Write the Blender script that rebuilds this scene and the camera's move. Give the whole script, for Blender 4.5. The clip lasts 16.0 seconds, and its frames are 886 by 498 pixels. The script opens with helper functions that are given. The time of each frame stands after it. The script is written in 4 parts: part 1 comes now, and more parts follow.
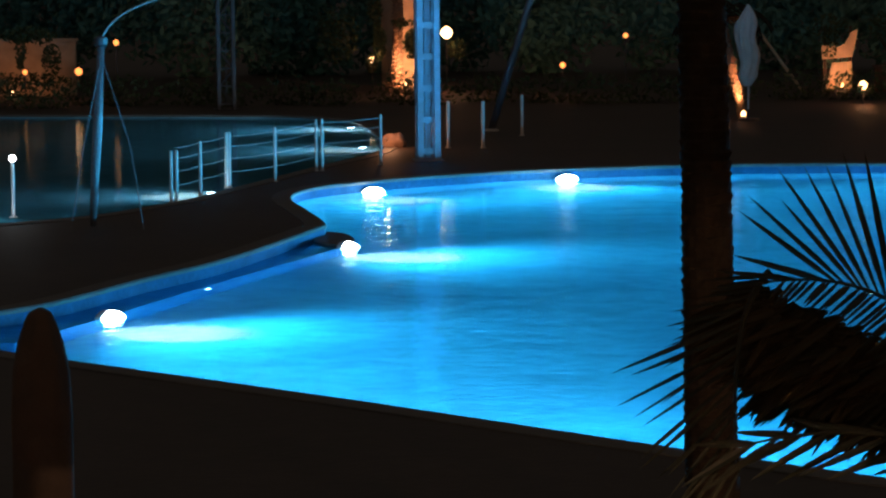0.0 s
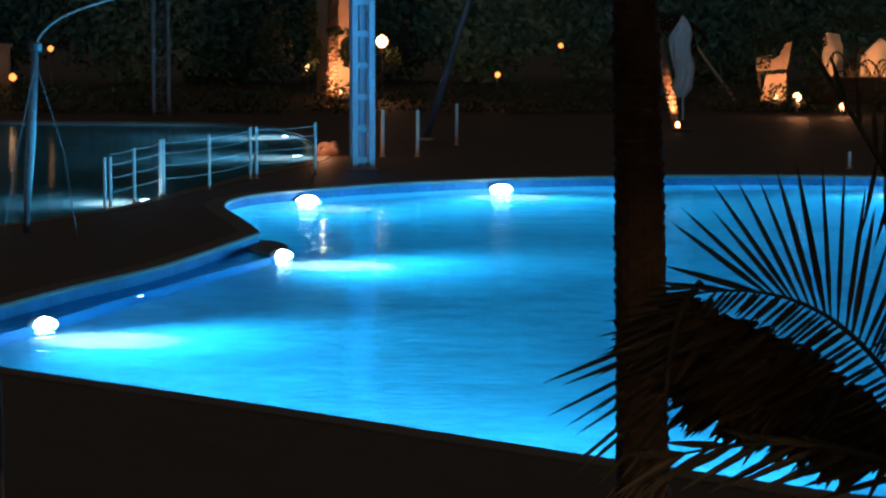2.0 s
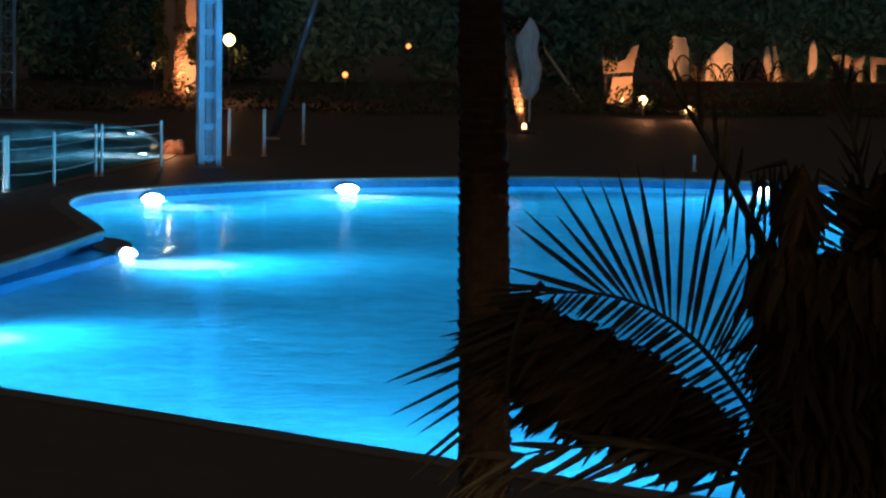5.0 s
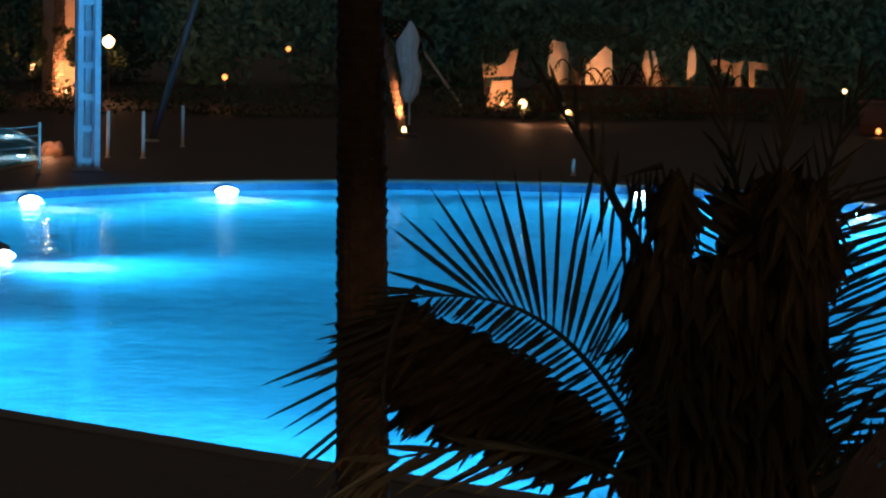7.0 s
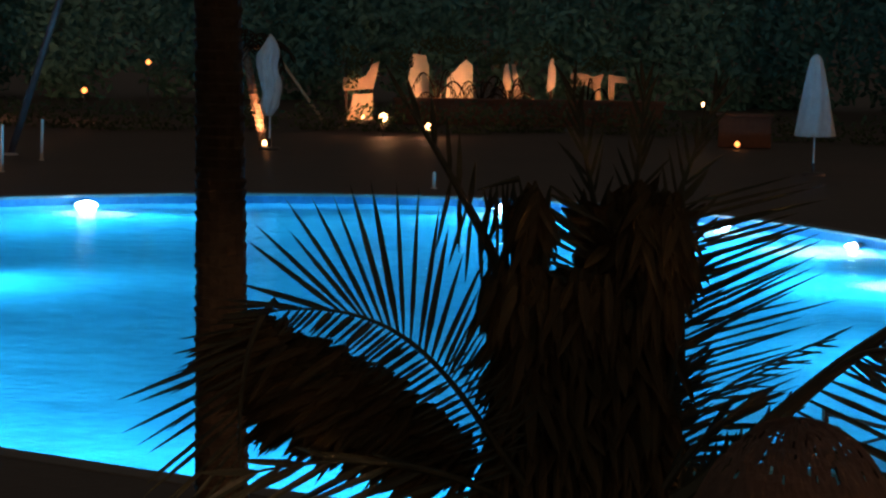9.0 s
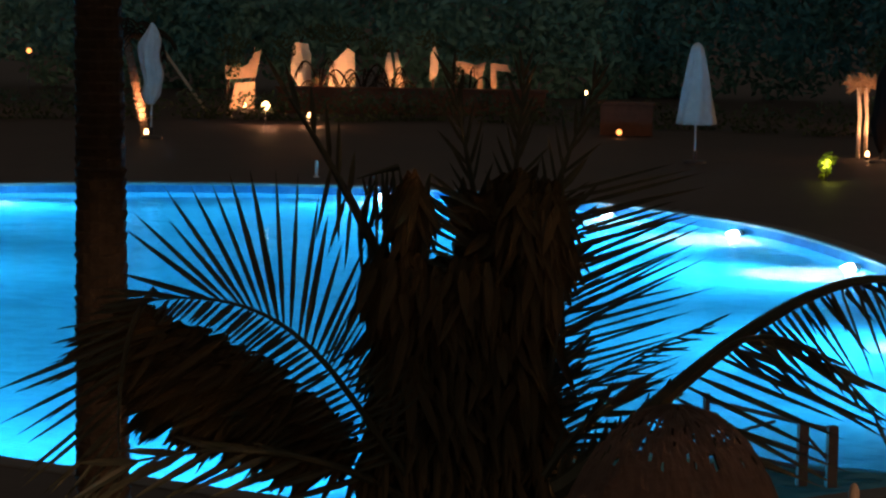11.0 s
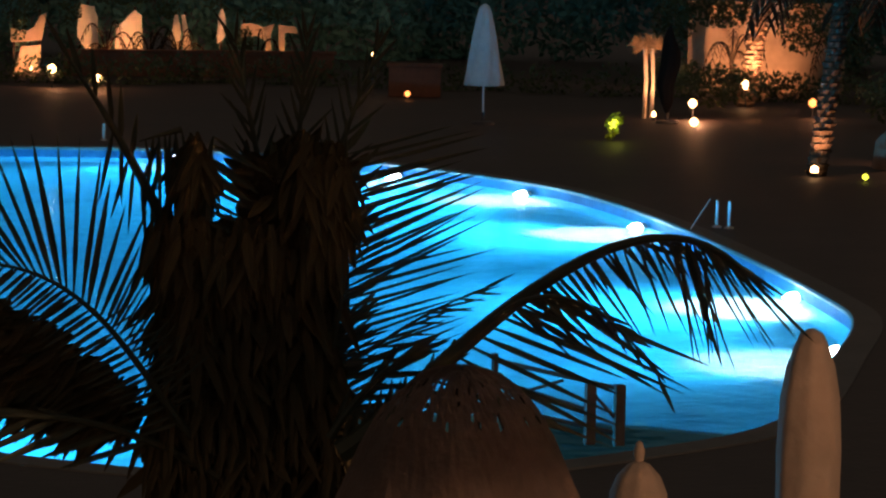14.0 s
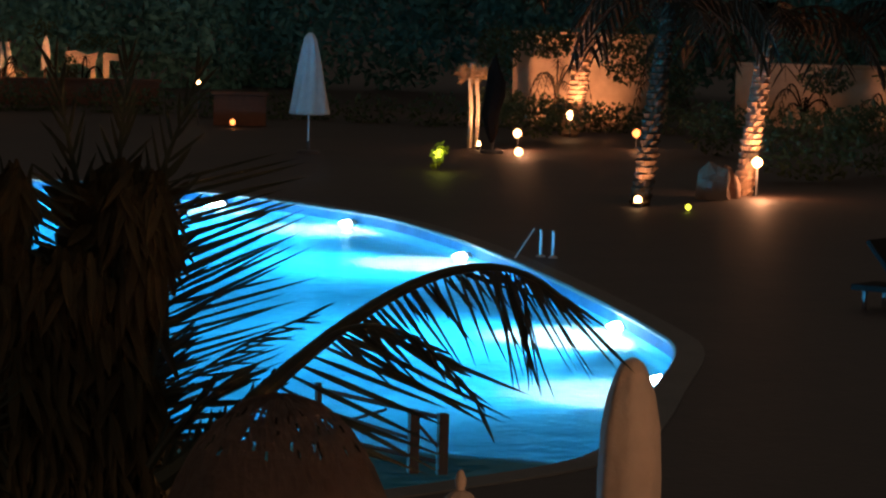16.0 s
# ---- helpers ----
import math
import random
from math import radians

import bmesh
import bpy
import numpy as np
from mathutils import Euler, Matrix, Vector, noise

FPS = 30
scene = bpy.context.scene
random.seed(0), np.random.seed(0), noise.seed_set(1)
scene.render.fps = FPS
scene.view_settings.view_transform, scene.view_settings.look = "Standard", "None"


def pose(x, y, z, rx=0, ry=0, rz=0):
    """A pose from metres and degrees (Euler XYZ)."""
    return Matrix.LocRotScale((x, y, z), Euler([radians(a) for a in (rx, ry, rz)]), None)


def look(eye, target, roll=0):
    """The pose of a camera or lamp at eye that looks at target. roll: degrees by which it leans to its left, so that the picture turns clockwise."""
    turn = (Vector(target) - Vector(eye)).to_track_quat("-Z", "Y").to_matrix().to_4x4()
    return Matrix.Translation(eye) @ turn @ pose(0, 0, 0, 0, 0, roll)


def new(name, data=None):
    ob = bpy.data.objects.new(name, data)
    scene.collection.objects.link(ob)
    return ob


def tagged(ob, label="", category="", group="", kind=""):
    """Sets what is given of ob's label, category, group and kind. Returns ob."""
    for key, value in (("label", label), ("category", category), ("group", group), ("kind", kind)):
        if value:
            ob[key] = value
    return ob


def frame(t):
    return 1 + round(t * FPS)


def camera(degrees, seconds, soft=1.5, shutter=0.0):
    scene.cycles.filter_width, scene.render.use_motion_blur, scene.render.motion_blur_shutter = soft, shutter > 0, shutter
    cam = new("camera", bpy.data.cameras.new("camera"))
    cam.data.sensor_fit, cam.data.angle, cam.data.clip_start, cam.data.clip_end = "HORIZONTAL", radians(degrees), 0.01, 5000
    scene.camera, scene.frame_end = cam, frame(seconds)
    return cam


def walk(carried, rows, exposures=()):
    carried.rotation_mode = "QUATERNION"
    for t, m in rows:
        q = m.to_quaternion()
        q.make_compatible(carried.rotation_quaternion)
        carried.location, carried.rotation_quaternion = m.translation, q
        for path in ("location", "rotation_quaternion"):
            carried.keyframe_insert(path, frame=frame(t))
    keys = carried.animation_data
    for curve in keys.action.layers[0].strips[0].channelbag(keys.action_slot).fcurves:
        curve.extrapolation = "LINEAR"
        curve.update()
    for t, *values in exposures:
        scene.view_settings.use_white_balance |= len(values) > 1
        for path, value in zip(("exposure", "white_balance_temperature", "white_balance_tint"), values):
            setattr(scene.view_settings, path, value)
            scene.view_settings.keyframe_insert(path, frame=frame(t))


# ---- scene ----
cam = camera(16.23, 16.0, soft=2.3)
EYE, ARM = 4.4, 0.3   # eye height over the deck; the camera swings on an arm's length
# seconds, degrees panned to the right, pitch, roll
PAN = [
    (0.0, -0.000, -5.480, -0.516),
    (0.5, 0.245, -5.370, -0.326),
    (1.0, 0.564, -5.376, -0.226),
    (1.5, 0.894, -5.359, -0.089),
    (2.0, 1.221, -5.321, -0.002),
    (2.5, 1.505, -5.335, 0.070),
    (3.0, 2.130, -5.319, 0.190),
    (3.5, 2.669, -5.269, 0.321),
    (6.0, 5.272, -5.312, 0.904),
    (6.5, 5.940, -5.245, 0.950),
    (7.0, 6.285, -5.208, 1.080),
    (7.5, 6.896, -5.133, 1.142),
    (8.0, 7.849, -4.969, 1.211),
    (8.5, 8.430, -4.916, 1.193),
    (11.0, 11.010, -5.083, 1.194),
    (11.5, 11.833, -5.152, 1.209),
    (12.0, 12.281, -5.263, 1.117),
    (12.5, 12.712, -5.485, 0.763),
    (13.0, 13.612, -5.617, 0.911),
    (13.5, 14.425, -5.709, 1.119),
    (14.0, 14.907, -5.708, 1.118),
    (14.5, 15.830, -5.574, 1.242),
    (15.0, 16.751, -5.381, 1.421),
    (15.5, 17.246, -5.221, 1.463),
    (16.0, 18.123, -5.098, 1.562),
]


def stand(turn, pitch, roll):
    a = radians(turn)
    return pose(ARM * math.sin(a), ARM * (math.cos(a) - 1), EYE, 0, 0, -turn) @ pose(0, 0, 0, 90 + pitch) @ pose(0, 0, 0, 0, 0, roll)


walk(cam, [(t, stand(turn, pitch, roll)) for t, turn, pitch, roll in PAN], ((0.0, -0.12), (3.5, -0.03), (8.0, 0.22), (11.0, 0.50), (16.0, 0.50)))

# ---- light ----
world = bpy.data.worlds.new("night")
scene.world = world
world.use_nodes = True
wn = world.node_tree.nodes
wn["Background"].inputs[0].default_value = (1.0, 0.85, 0.71, 1)
wn["Background"].inputs[1].default_value = 0.046
POOL_WATT = 2250.0
WARM = (1.0, 0.41, 0.19)


def lamp(kind, place, energy, colour, size=0.1, aim=None, angle=120.0, blend=1.0):
    data = bpy.data.lights.new("lamp_light", kind)
    data.energy, data.color = energy, colour
    data.shadow_soft_size = size
    ob = new("lamp_light", data)
    ob.matrix_world = look(place, aim) if aim else pose(*place)
    if kind == "SPOT":
        data.spot_size, data.spot_blend = radians(angle), blend
    return ob


# ---- materials ----
def material(name, colour, rough=0.6, metal=0.0, scale=6.0, vary=0.35, bump=0.0, bump_scale=40.0, spec=0.5, islands=False):
    m = bpy.data.materials.new(name)
    m.use_nodes = True
    t = m.node_tree
    b = t.nodes["Principled BSDF"]
    b.inputs["Roughness"].default_value, b.inputs["Metallic"].default_value = rough, metal
    b.inputs["Specular IOR Level"].default_value = spec
    co = t.nodes.new("ShaderNodeTexCoord")
    n1 = t.nodes.new("ShaderNodeTexNoise")
    n1.inputs["Scale"].default_value, n1.inputs["Detail"].default_value = scale, 6
    t.links.new(co.outputs["Object"], n1.inputs["Vector"])
    n2 = t.nodes.new("ShaderNodeTexNoise")
    n2.inputs["Scale"].default_value, n2.inputs["Detail"].default_value = scale * 0.12, 3
    t.links.new(co.outputs["Object"], n2.inputs["Vector"])
    add = t.nodes.new("ShaderNodeMath")
    add.operation = "ADD"
    t.links.new(n1.outputs["Fac"], add.inputs[0])
    t.links.new(n2.outputs["Fac"], add.inputs[1])
    last = add
    if islands:
        geo = t.nodes.new("ShaderNodeNewGeometry")
        sub = t.nodes.new("ShaderNodeMath")
        sub.operation = "MULTIPLY_ADD"
        sub.inputs[1].default_value = 0.7
        t.links.new(geo.outputs["Random Per Island"], sub.inputs[0])
        t.links.new(add.outputs[0], sub.inputs[2])
        last = sub
    ramp = t.nodes.new("ShaderNodeMapRange")
    ramp.inputs["From Min"].default_value, ramp.inputs["From Max"].default_value = 0.6, 1.6 if islands else 1.4
    t.links.new(last.outputs[0], ramp.inputs["Value"])
    mix = t.nodes.new("ShaderNodeMix")
    mix.data_type = "RGBA"
    mix.inputs[6].default_value = (*[c * (1 - vary) for c in colour], 1)
    mix.inputs[7].default_value = (*[min(1, c * (1 + vary)) for c in colour], 1)
    t.links.new(ramp.outputs["Result"], mix.inputs[0])
    t.links.new(mix.outputs[2], b.inputs["Base Color"])
    if bump:
        n3 = t.nodes.new("ShaderNodeTexNoise")
        n3.inputs["Scale"].default_value, n3.inputs["Detail"].default_value = bump_scale, 5
        t.links.new(co.outputs["Object"], n3.inputs["Vector"])
        bp = t.nodes.new("ShaderNodeBump")
        bp.inputs["Strength"].default_value, bp.inputs["Distance"].default_value = bump, 0.02
        t.links.new(n3.outputs["Fac"], bp.inputs["Height"])
        t.links.new(bp.outputs["Normal"], b.inputs["Normal"])
    return m


def glow(name, colour, strength):
    m = bpy.data.materials.new(name)
    m.use_nodes = True
    b = m.node_tree.nodes["Principled BSDF"]
    b.inputs["Base Color"].default_value = (*colour, 1)
    b.inputs["Emission Color"].default_value = (*colour, 1)
    b.inputs["Emission Strength"].default_value = strength
    return m


def water_material(name, tint, ripple):
    m = bpy.data.materials.new(name)
    m.use_nodes = True
    t = m.node_tree
    t.nodes.remove(t.nodes["Principled BSDF"])
    out = t.nodes["Material Output"]
    glass = t.nodes.new("ShaderNodeBsdfGlass")
    glass.inputs["Color"].default_value = (*tint, 1)
    glass.inputs["Roughness"].default_value, glass.inputs["IOR"].default_value = 0.08, 1.33
    co = t.nodes.new("ShaderNodeTexCoord")
    waves = []
    for s, d in ((1.1, 3), (4.5, 4)):
        n = t.nodes.new("ShaderNodeTexNoise")
        n.inputs["Scale"].default_value, n.inputs["Detail"].default_value = s, d
        t.links.new(co.outputs["Object"], n.inputs["Vector"])
        waves.append(n)
    add = t.nodes.new("ShaderNodeMath")
    add.operation = "MULTIPLY_ADD"
    add.inputs[1].default_value = 0.35
    t.links.new(waves[1].outputs["Fac"], add.inputs[0])
    t.links.new(waves[0].outputs["Fac"], add.inputs[2])
    bp = t.nodes.new("ShaderNodeBump")
    bp.inputs["Strength"].default_value, bp.inputs["Distance"].default_value = 1.0, ripple
    t.links.new(add.outputs[0], bp.inputs["Height"])
    t.links.new(bp.outputs["Normal"], glass.inputs["Normal"])
    t.links.new(glass.outputs[0], out.inputs["Surface"])
    return m


DECK = material("deck_stone", (0.054, 0.036, 0.029), 0.62, scale=3.0, vary=0.3, bump=0.4, bump_scale=9.0)
COPING = material("coping_stone", (0.12, 0.112, 0.105), 0.6, scale=8, vary=0.2, bump=0.3)
# dark blue holds the shade on the wall above the underwater lamps
SHADED_TILES = material("shaded_tile", (0.025, 0.11, 0.22), 0.7, scale=14, vary=0.3, bump=0.3, spec=0.05)
# bench darker than the basin, its lack of lamp light put in the colour
BENCH = material("shaded_bench_tile", (0.05, 0.27, 0.52), 0.6, scale=6, vary=0.25, bump=0.2, spec=0.2)
# mosaic tone, with mottling strong enough to paint in the rippled light
BASIN = material("basin_mosaic_caustics", (0.52, 0.80, 0.90), 0.5, scale=3.2, vary=0.34, bump=0.2)
LAGOON = material("lagoon_paint", (0.20, 0.42, 0.48), 0.6, scale=2, vary=0.35)
WATER = water_material("pool_water", (0.38, 0.84, 1.0), 0.02)
LAGOON_WATER = water_material("lagoon_water", (0.5, 0.8, 0.95), 0.012)
LENS = glow("pool_lamp_lens", (0.9, 0.95, 1.0), 28)
BULB = glow("warm_bulb", (1.0, 0.52, 0.22), 9)
BULB_SOFT = glow("amber_bulb", (1.0, 0.30, 0.07), 2.5)
BULB_GREEN = glow("yellow_green_bulb", (0.75, 0.72, 0.05), 2.2)
STEEL = material("brushed_steel", (0.55, 0.54, 0.52), 0.5, 0.2, scale=30, vary=0.15)
# white tower's paint, tinted with the blue light from the pool
BLUE_LIT_PAINT = material("blue_lit_paint", (0.36, 0.42, 0.54), 0.5, scale=10, vary=0.2)
WHITE_PAINT = material("white_painted_steel", (0.72, 0.74, 0.76), 0.5, scale=10, vary=0.12)
GREY_STEEL = material("grey_steel", (0.2, 0.21, 0.23), 0.5, 0.3, scale=12, vary=0.35)
DARK_STEEL = material("dark_steel", (0.10, 0.10, 0.11), 0.5, 0.3)
CANVAS = material("white_canvas", (0.72, 0.73, 0.72), 0.85, scale=7, vary=0.15, bump=0.4, bump_scale=18)
# one cover canvas in two tones, lit and unlit, the light in the colour
LIT_CANVAS = material("lit_tan_canvas", (0.42, 0.29, 0.21), 0.85, scale=7, vary=0.18, bump=0.5, bump_scale=14)
UNLIT_CANVAS = material("unlit_brown_canvas", (0.115, 0.072, 0.05), 0.85, scale=7, vary=0.25, bump=0.4)
WOOD = material("dark_wood", (0.05, 0.034, 0.022), 0.65, scale=12, vary=0.4, bump=0.5)
# palm bark again, darkened for trunks that stand in shade
SHADED_BARK = material("shaded_palm_bark", (0.055, 0.038, 0.025), 0.9, scale=9, vary=0.45, bump=0.9, bump_scale=16, spec=0.15)
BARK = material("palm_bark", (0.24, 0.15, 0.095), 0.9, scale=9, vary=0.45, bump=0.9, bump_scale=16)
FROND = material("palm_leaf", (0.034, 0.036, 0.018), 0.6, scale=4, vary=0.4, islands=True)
# darker copy of the palm leaf, so crowns in lamp light stay unlit
UNLIT_FROND = material("unlit_palm_leaf", (0.022, 0.015, 0.008), 0.75, scale=4, vary=0.4, spec=0.2, islands=True)
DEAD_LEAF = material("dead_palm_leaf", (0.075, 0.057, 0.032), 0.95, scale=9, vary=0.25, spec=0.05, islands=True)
BLACK_CANVAS = material("black_canvas", (0.014, 0.011, 0.01), 0.9, scale=7, vary=0.25, bump=0.4, spec=0.2)
TREES = material("tree_leaf", (0.10, 0.27, 0.23), 0.8, scale=4, vary=0.15, islands=True)
SHRUB = material("shrub_leaf", (0.05, 0.075, 0.03), 0.6, scale=4, vary=0.5, islands=True)
PLASTER = material("ochre_plaster", (0.48, 0.35, 0.24), 0.9, scale=3, vary=0.25, bump=0.4)
CREAM = material("cream_matte", (0.62, 0.52, 0.38), 0.9, scale=3, vary=0.2, bump=0.4)
ROCK = material("boulder_stone", (0.36, 0.23, 0.17), 0.9, scale=3, vary=0.4, bump=1.0, bump_scale=5)
THATCH = material("dry_thatch", (0.46, 0.31, 0.17), 0.95, scale=14, vary=0.5, bump=1.0, bump_scale=30)
TILE = material("roof_clay", (0.17, 0.075, 0.045), 0.8, scale=8, vary=0.3)


# ---- mesh helpers ----
def mesh_object(name, bm, mat, smooth=False):
    me = bpy.data.meshes.new(name)
    bmesh.ops.recalc_face_normals(bm, faces=bm.faces)
    bm.to_mesh(me)
    bm.free()
    me.materials.append(mat)
    if smooth:
        for p in me.polygons:
            p.use_smooth = True
    return new(name, me)


def part(name, bm, mat, parent, label="", smooth=False):
    ob = mesh_object(name, bm, mat, smooth)
    ob.parent = parent
    return tagged(ob, label)


def thing(name, place, label, category, group="", turn=0.0, kind=""):
    ob = new(name)
    ob.empty_display_size = 0.1
    ob.matrix_basis = pose(*place, 0, 0, turn)
    return tagged(ob, label, category, group, kind)


def box(bm, x0, x1, y0, y1, z0, z1, m=None, bevel=0.0):
    made = bmesh.ops.create_cube(bm, size=1.0)["verts"]
    bmesh.ops.transform(bm, verts=made, matrix=Matrix.Translation(((x0 + x1) / 2, (y0 + y1) / 2, (z0 + z1) / 2)) @ Matrix.Diagonal((x1 - x0, y1 - y0, z1 - z0, 1)))
    if bevel:
        edges = list({e for v in made for e in v.link_edges})
        made = list({v for f in bmesh.ops.bevel(bm, geom=edges, offset=bevel, segments=2, affect="EDGES", profile=0.6)["faces"] for v in f.verts} | {v for v in made if v.is_valid})
    if m is not None:
        bmesh.ops.transform(bm, verts=made, matrix=m)
    return made


def tube(bm, points, radii, sides=8, caps=True):
    points = [Vector(p) for p in points]
    if not isinstance(radii, (list, tuple)):
        radii = [radii] * len(points)
    rings = []
    for i, p in enumerate(points):
        d = (points[min(i + 1, len(points) - 1)] - points[max(i - 1, 0)]).normalized()
        side = d.cross(Vector((0, 0, 1)))
        if side.length < 0.1:
            side = d.cross(Vector((0, 1, 0)))
        side.normalize()
        up = side.cross(d)
        rings.append([bm.verts.new(p + radii[i] * (math.cos(a) * side + math.sin(a) * up)) for a in [math.tau * k / sides for k in range(sides)]])
    for a, b in zip(rings, rings[1:]):
        for k in range(sides):
            bm.faces.new((a[k], a[(k + 1) % sides], b[(k + 1) % sides], b[k]))
    if caps:
        bm.faces.new(rings[0][::-1])
        bm.faces.new(rings[-1])


def lathe(bm, profile, sides=24, wobble=None):
    rings = []
    for r, z in profile:
        ring = []
        for k in range(sides):
            a = math.tau * k / sides
            rr = r * (wobble(a, z) if wobble else 1)
            ring.append(bm.verts.new((rr * math.cos(a), rr * math.sin(a), z)))
        rings.append(ring)
    for a, b in zip(rings, rings[1:]):
        for k in range(sides):
            bm.faces.new((a[k], a[(k + 1) % sides], b[(k + 1) % sides], b[k]))
    bm.faces.new(rings[0][::-1])
    bm.faces.new(rings[-1])


def bez(a, b, c, d, n):
    a, b, c, d = Vector(a), Vector(b), Vector(c), Vector(d)
    return [(1 - t) ** 3 * a + 3 * t * (1 - t) ** 2 * b + 3 * t * t * (1 - t) * c + t ** 3 * d for t in [i / n for i in range(n + 1)]]


def smooth_loop(ctrl, steps=6):
    """A closed Catmull-Rom line through the corners of a plan."""
    out, n = [], len(ctrl)
    for i in range(n):
        p0, p1, p2, p3 = [Vector((*ctrl[(i + k) % n], 0)) for k in (-1, 0, 1, 2)]
        for s in range(steps):
            t = s / steps
            out.append(0.5 * (2 * p1 + (p2 - p0) * t + (2 * p0 - 5 * p1 + 4 * p2 - p3) * t * t + (3 * p1 - p0 - 3 * p2 + p3) * t ** 3))
    return out


def ring_offset(loop, d):
    """The loop moved outwards by d (loops run counter-clockwise)."""
    n, out = len(loop), []
    for i in range(n):
        a = (loop[(i + 1) % n] - loop[i - 1]).normalized()
        out.append(loop[i] + d * Vector((a.y, -a.x, 0)))
    return out


def loop_verts(bm, loop, z):
    return [bm.verts.new((p.x, p.y, z)) for p in loop]


def bridge(bm, a, b):
    for k in range(len(a)):
        bm.faces.new((a[k], a[(k + 1) % len(a)], b[(k + 1) % len(b)], b[k]))


def filled(bm, loops):
    """A flat sheet between closed loops of (verts)."""
    edges = []
    for vs in loops:
        for k in range(len(vs)):
            pair = (vs[k], vs[(k + 1) % len(vs)])
            edges.append(bm.edges.get(pair) or bm.edges.new(pair))
    bmesh.ops.triangle_fill(bm, use_beauty=True, use_dissolve=False, edges=edges, normal=(0, 0, 1))


# ---- the pools and the ground ----
POOL = smooth_loop([(-6.9, 36.5), (-1.04, 30.38), (2.14, 27.0), (4.4, 24.9), (6.6, 24.5), (8.6, 25.3), (10.5, 26.8), (12.75, 31.0), (14.15, 33.9), (14.72, 36.2), (15.5, 41.3), (16.15, 47.0), (16.35, 51.6), (15.95, 54.6),
                    (14.6, 58.6), (12.6, 61.4), (9.9, 63.0), (6.0, 63.3), (2.5, 62.45), (0.2, 61.1), (-1.44, 59.5), (-2.5, 57.8), (-2.75, 55.6), (-2.35, 53.0), (-1.95, 50.4), (-2.05, 49.4), (-3.1, 44.75), (-4.1, 41.9), (-5.0, 39.1), (-6.0, 37.6)], 5)
LAGOON_EDGE = smooth_loop([(-40, 40), (-16, 46), (-7.4, 50.6), (-5.0, 54.2), (-4.1, 57.3), (-2.6, 63.6), (-1.3, 69.5), (-2.0, 79), (-3.6, 83.2), (-6.0, 84.4), (-12.2, 85.4), (-24, 87), (-40, 88)], 5)
WATER_Z, LAGOON_Z = -0.19, -0.06

bm = bmesh.new()
far = [bm.verts.new((x, y, 0)) for x, y in ((-700, -60), (700, -60), (700, 1400), (-700, 1400))]
filled(bm, [far, loop_verts(bm, ring_offset(POOL, 0.30), 0), loop_verts(bm, ring_offset(LAGOON_EDGE, 0.25), 0)])
ground = tagged(mesh_object("ground", bm, DECK), "dark stone pool deck running out to the gardens", "ground", kind="structure")


def basin(name, loop, depth, mat, label):
    bm = bmesh.new()
    lip, top, low, floor = loop_verts(bm, ring_offset(loop, 0.02), -0.04), loop_verts(bm, loop, -0.05), loop_verts(bm, loop, -depth + 0.15), loop_verts(bm, ring_offset(loop, -0.15), -depth)
    bridge(bm, lip, top), bridge(bm, top, low), bridge(bm, low, floor)
    filled(bm, [floor])
    return tagged(mesh_object(name, bm, mat), label, "pool", kind="structure")


def coping(name, loop, width, mat, label):
    bm = bmesh.new()
    a = [loop_verts(bm, ring_offset(loop, d), z) for d, z in ((-0.03, -0.045), (-0.045, -0.005), (-0.02, 0.018), (width, 0.018), (width + 0.01, -0.05))]
    for p, q in zip(a, a[1:]):
        bridge(bm, p, q)
    return tagged(mesh_object(name, bm, mat), label, "pool edge", kind="structure")


def tile_band(loop):
    bm = bmesh.new()
    a = [loop_verts(bm, ring_offset(loop, d), z) for d, z in ((0.01, -0.045), (-0.008, -0.05), (-0.008, -0.25), (0.01, -0.255))]
    for p, q in zip(a, a[1:]):
        bridge(bm, p, q)
    return tagged(mesh_object("waterline_tiles", bm, SHADED_TILES), "tile band at the pool's waterline, darkened for shade above the lamps", "tiles", kind="structure")


tile_band(POOL)


def water_sheet(name, loop, mat, label, level):
    bm = bmesh.new()
    filled(bm, [loop_verts(bm, loop, level)])
    ob = tagged(mesh_object(name, bm, mat), label, "water", kind="structure")
    if ob.data.polygons[0].normal.z < 0:
        ob.data.flip_normals()
    ob.visible_shadow = False
    return ob


basin("pool_basin", POOL, 1.35, BASIN, "pale blue mosaic basin of the lit swimming pool")
coping("pool_coping", POOL, 0.32, COPING, "pale stone coping round the swimming pool")
water_sheet("pool_water", POOL, WATER, "bright blue lit water of the swimming pool", WATER_Z)
basin("lagoon_basin", LAGOON_EDGE, 0.9, LAGOON, "dim teal basin of the second pool")
coping("lagoon_coping", LAGOON_EDGE, 0.27, COPING, "stone edge of the dim second pool")
water_sheet("lagoon_water", LAGOON_EDGE, LAGOON_WATER, "dark teal water of the second pool, barely lit", LAGOON_Z)

# a bench under water along the straight side, with a rounded end
bm = bmesh.new()
side = [Vector((x, y, 0)) for x, y in ((-6.2, 37.4), (-5.0, 39.1), (-4.1, 41.9), (-3.1, 44.75), (-2.05, 49.4), (-1.85, 50.1))]
front = [Vector((x, y, 0)) for x, y in ((-5.1, 36.6), (-4.36, 38.95), (-3.36, 42.5), (-1.66, 48.0), (-1.36, 49.4), (-1.5, 50.1))]
outline = side + front[::-1]
top, low = loop_verts(bm, outline, -0.225), loop_verts(bm, outline, -1.34)
bridge(bm, top, low)
filled(bm, [top])
tagged(mesh_object("pool_bench", bm, BENCH), "tiled bench along the straight pool side, dark blue for shade", "bench", kind="structure")

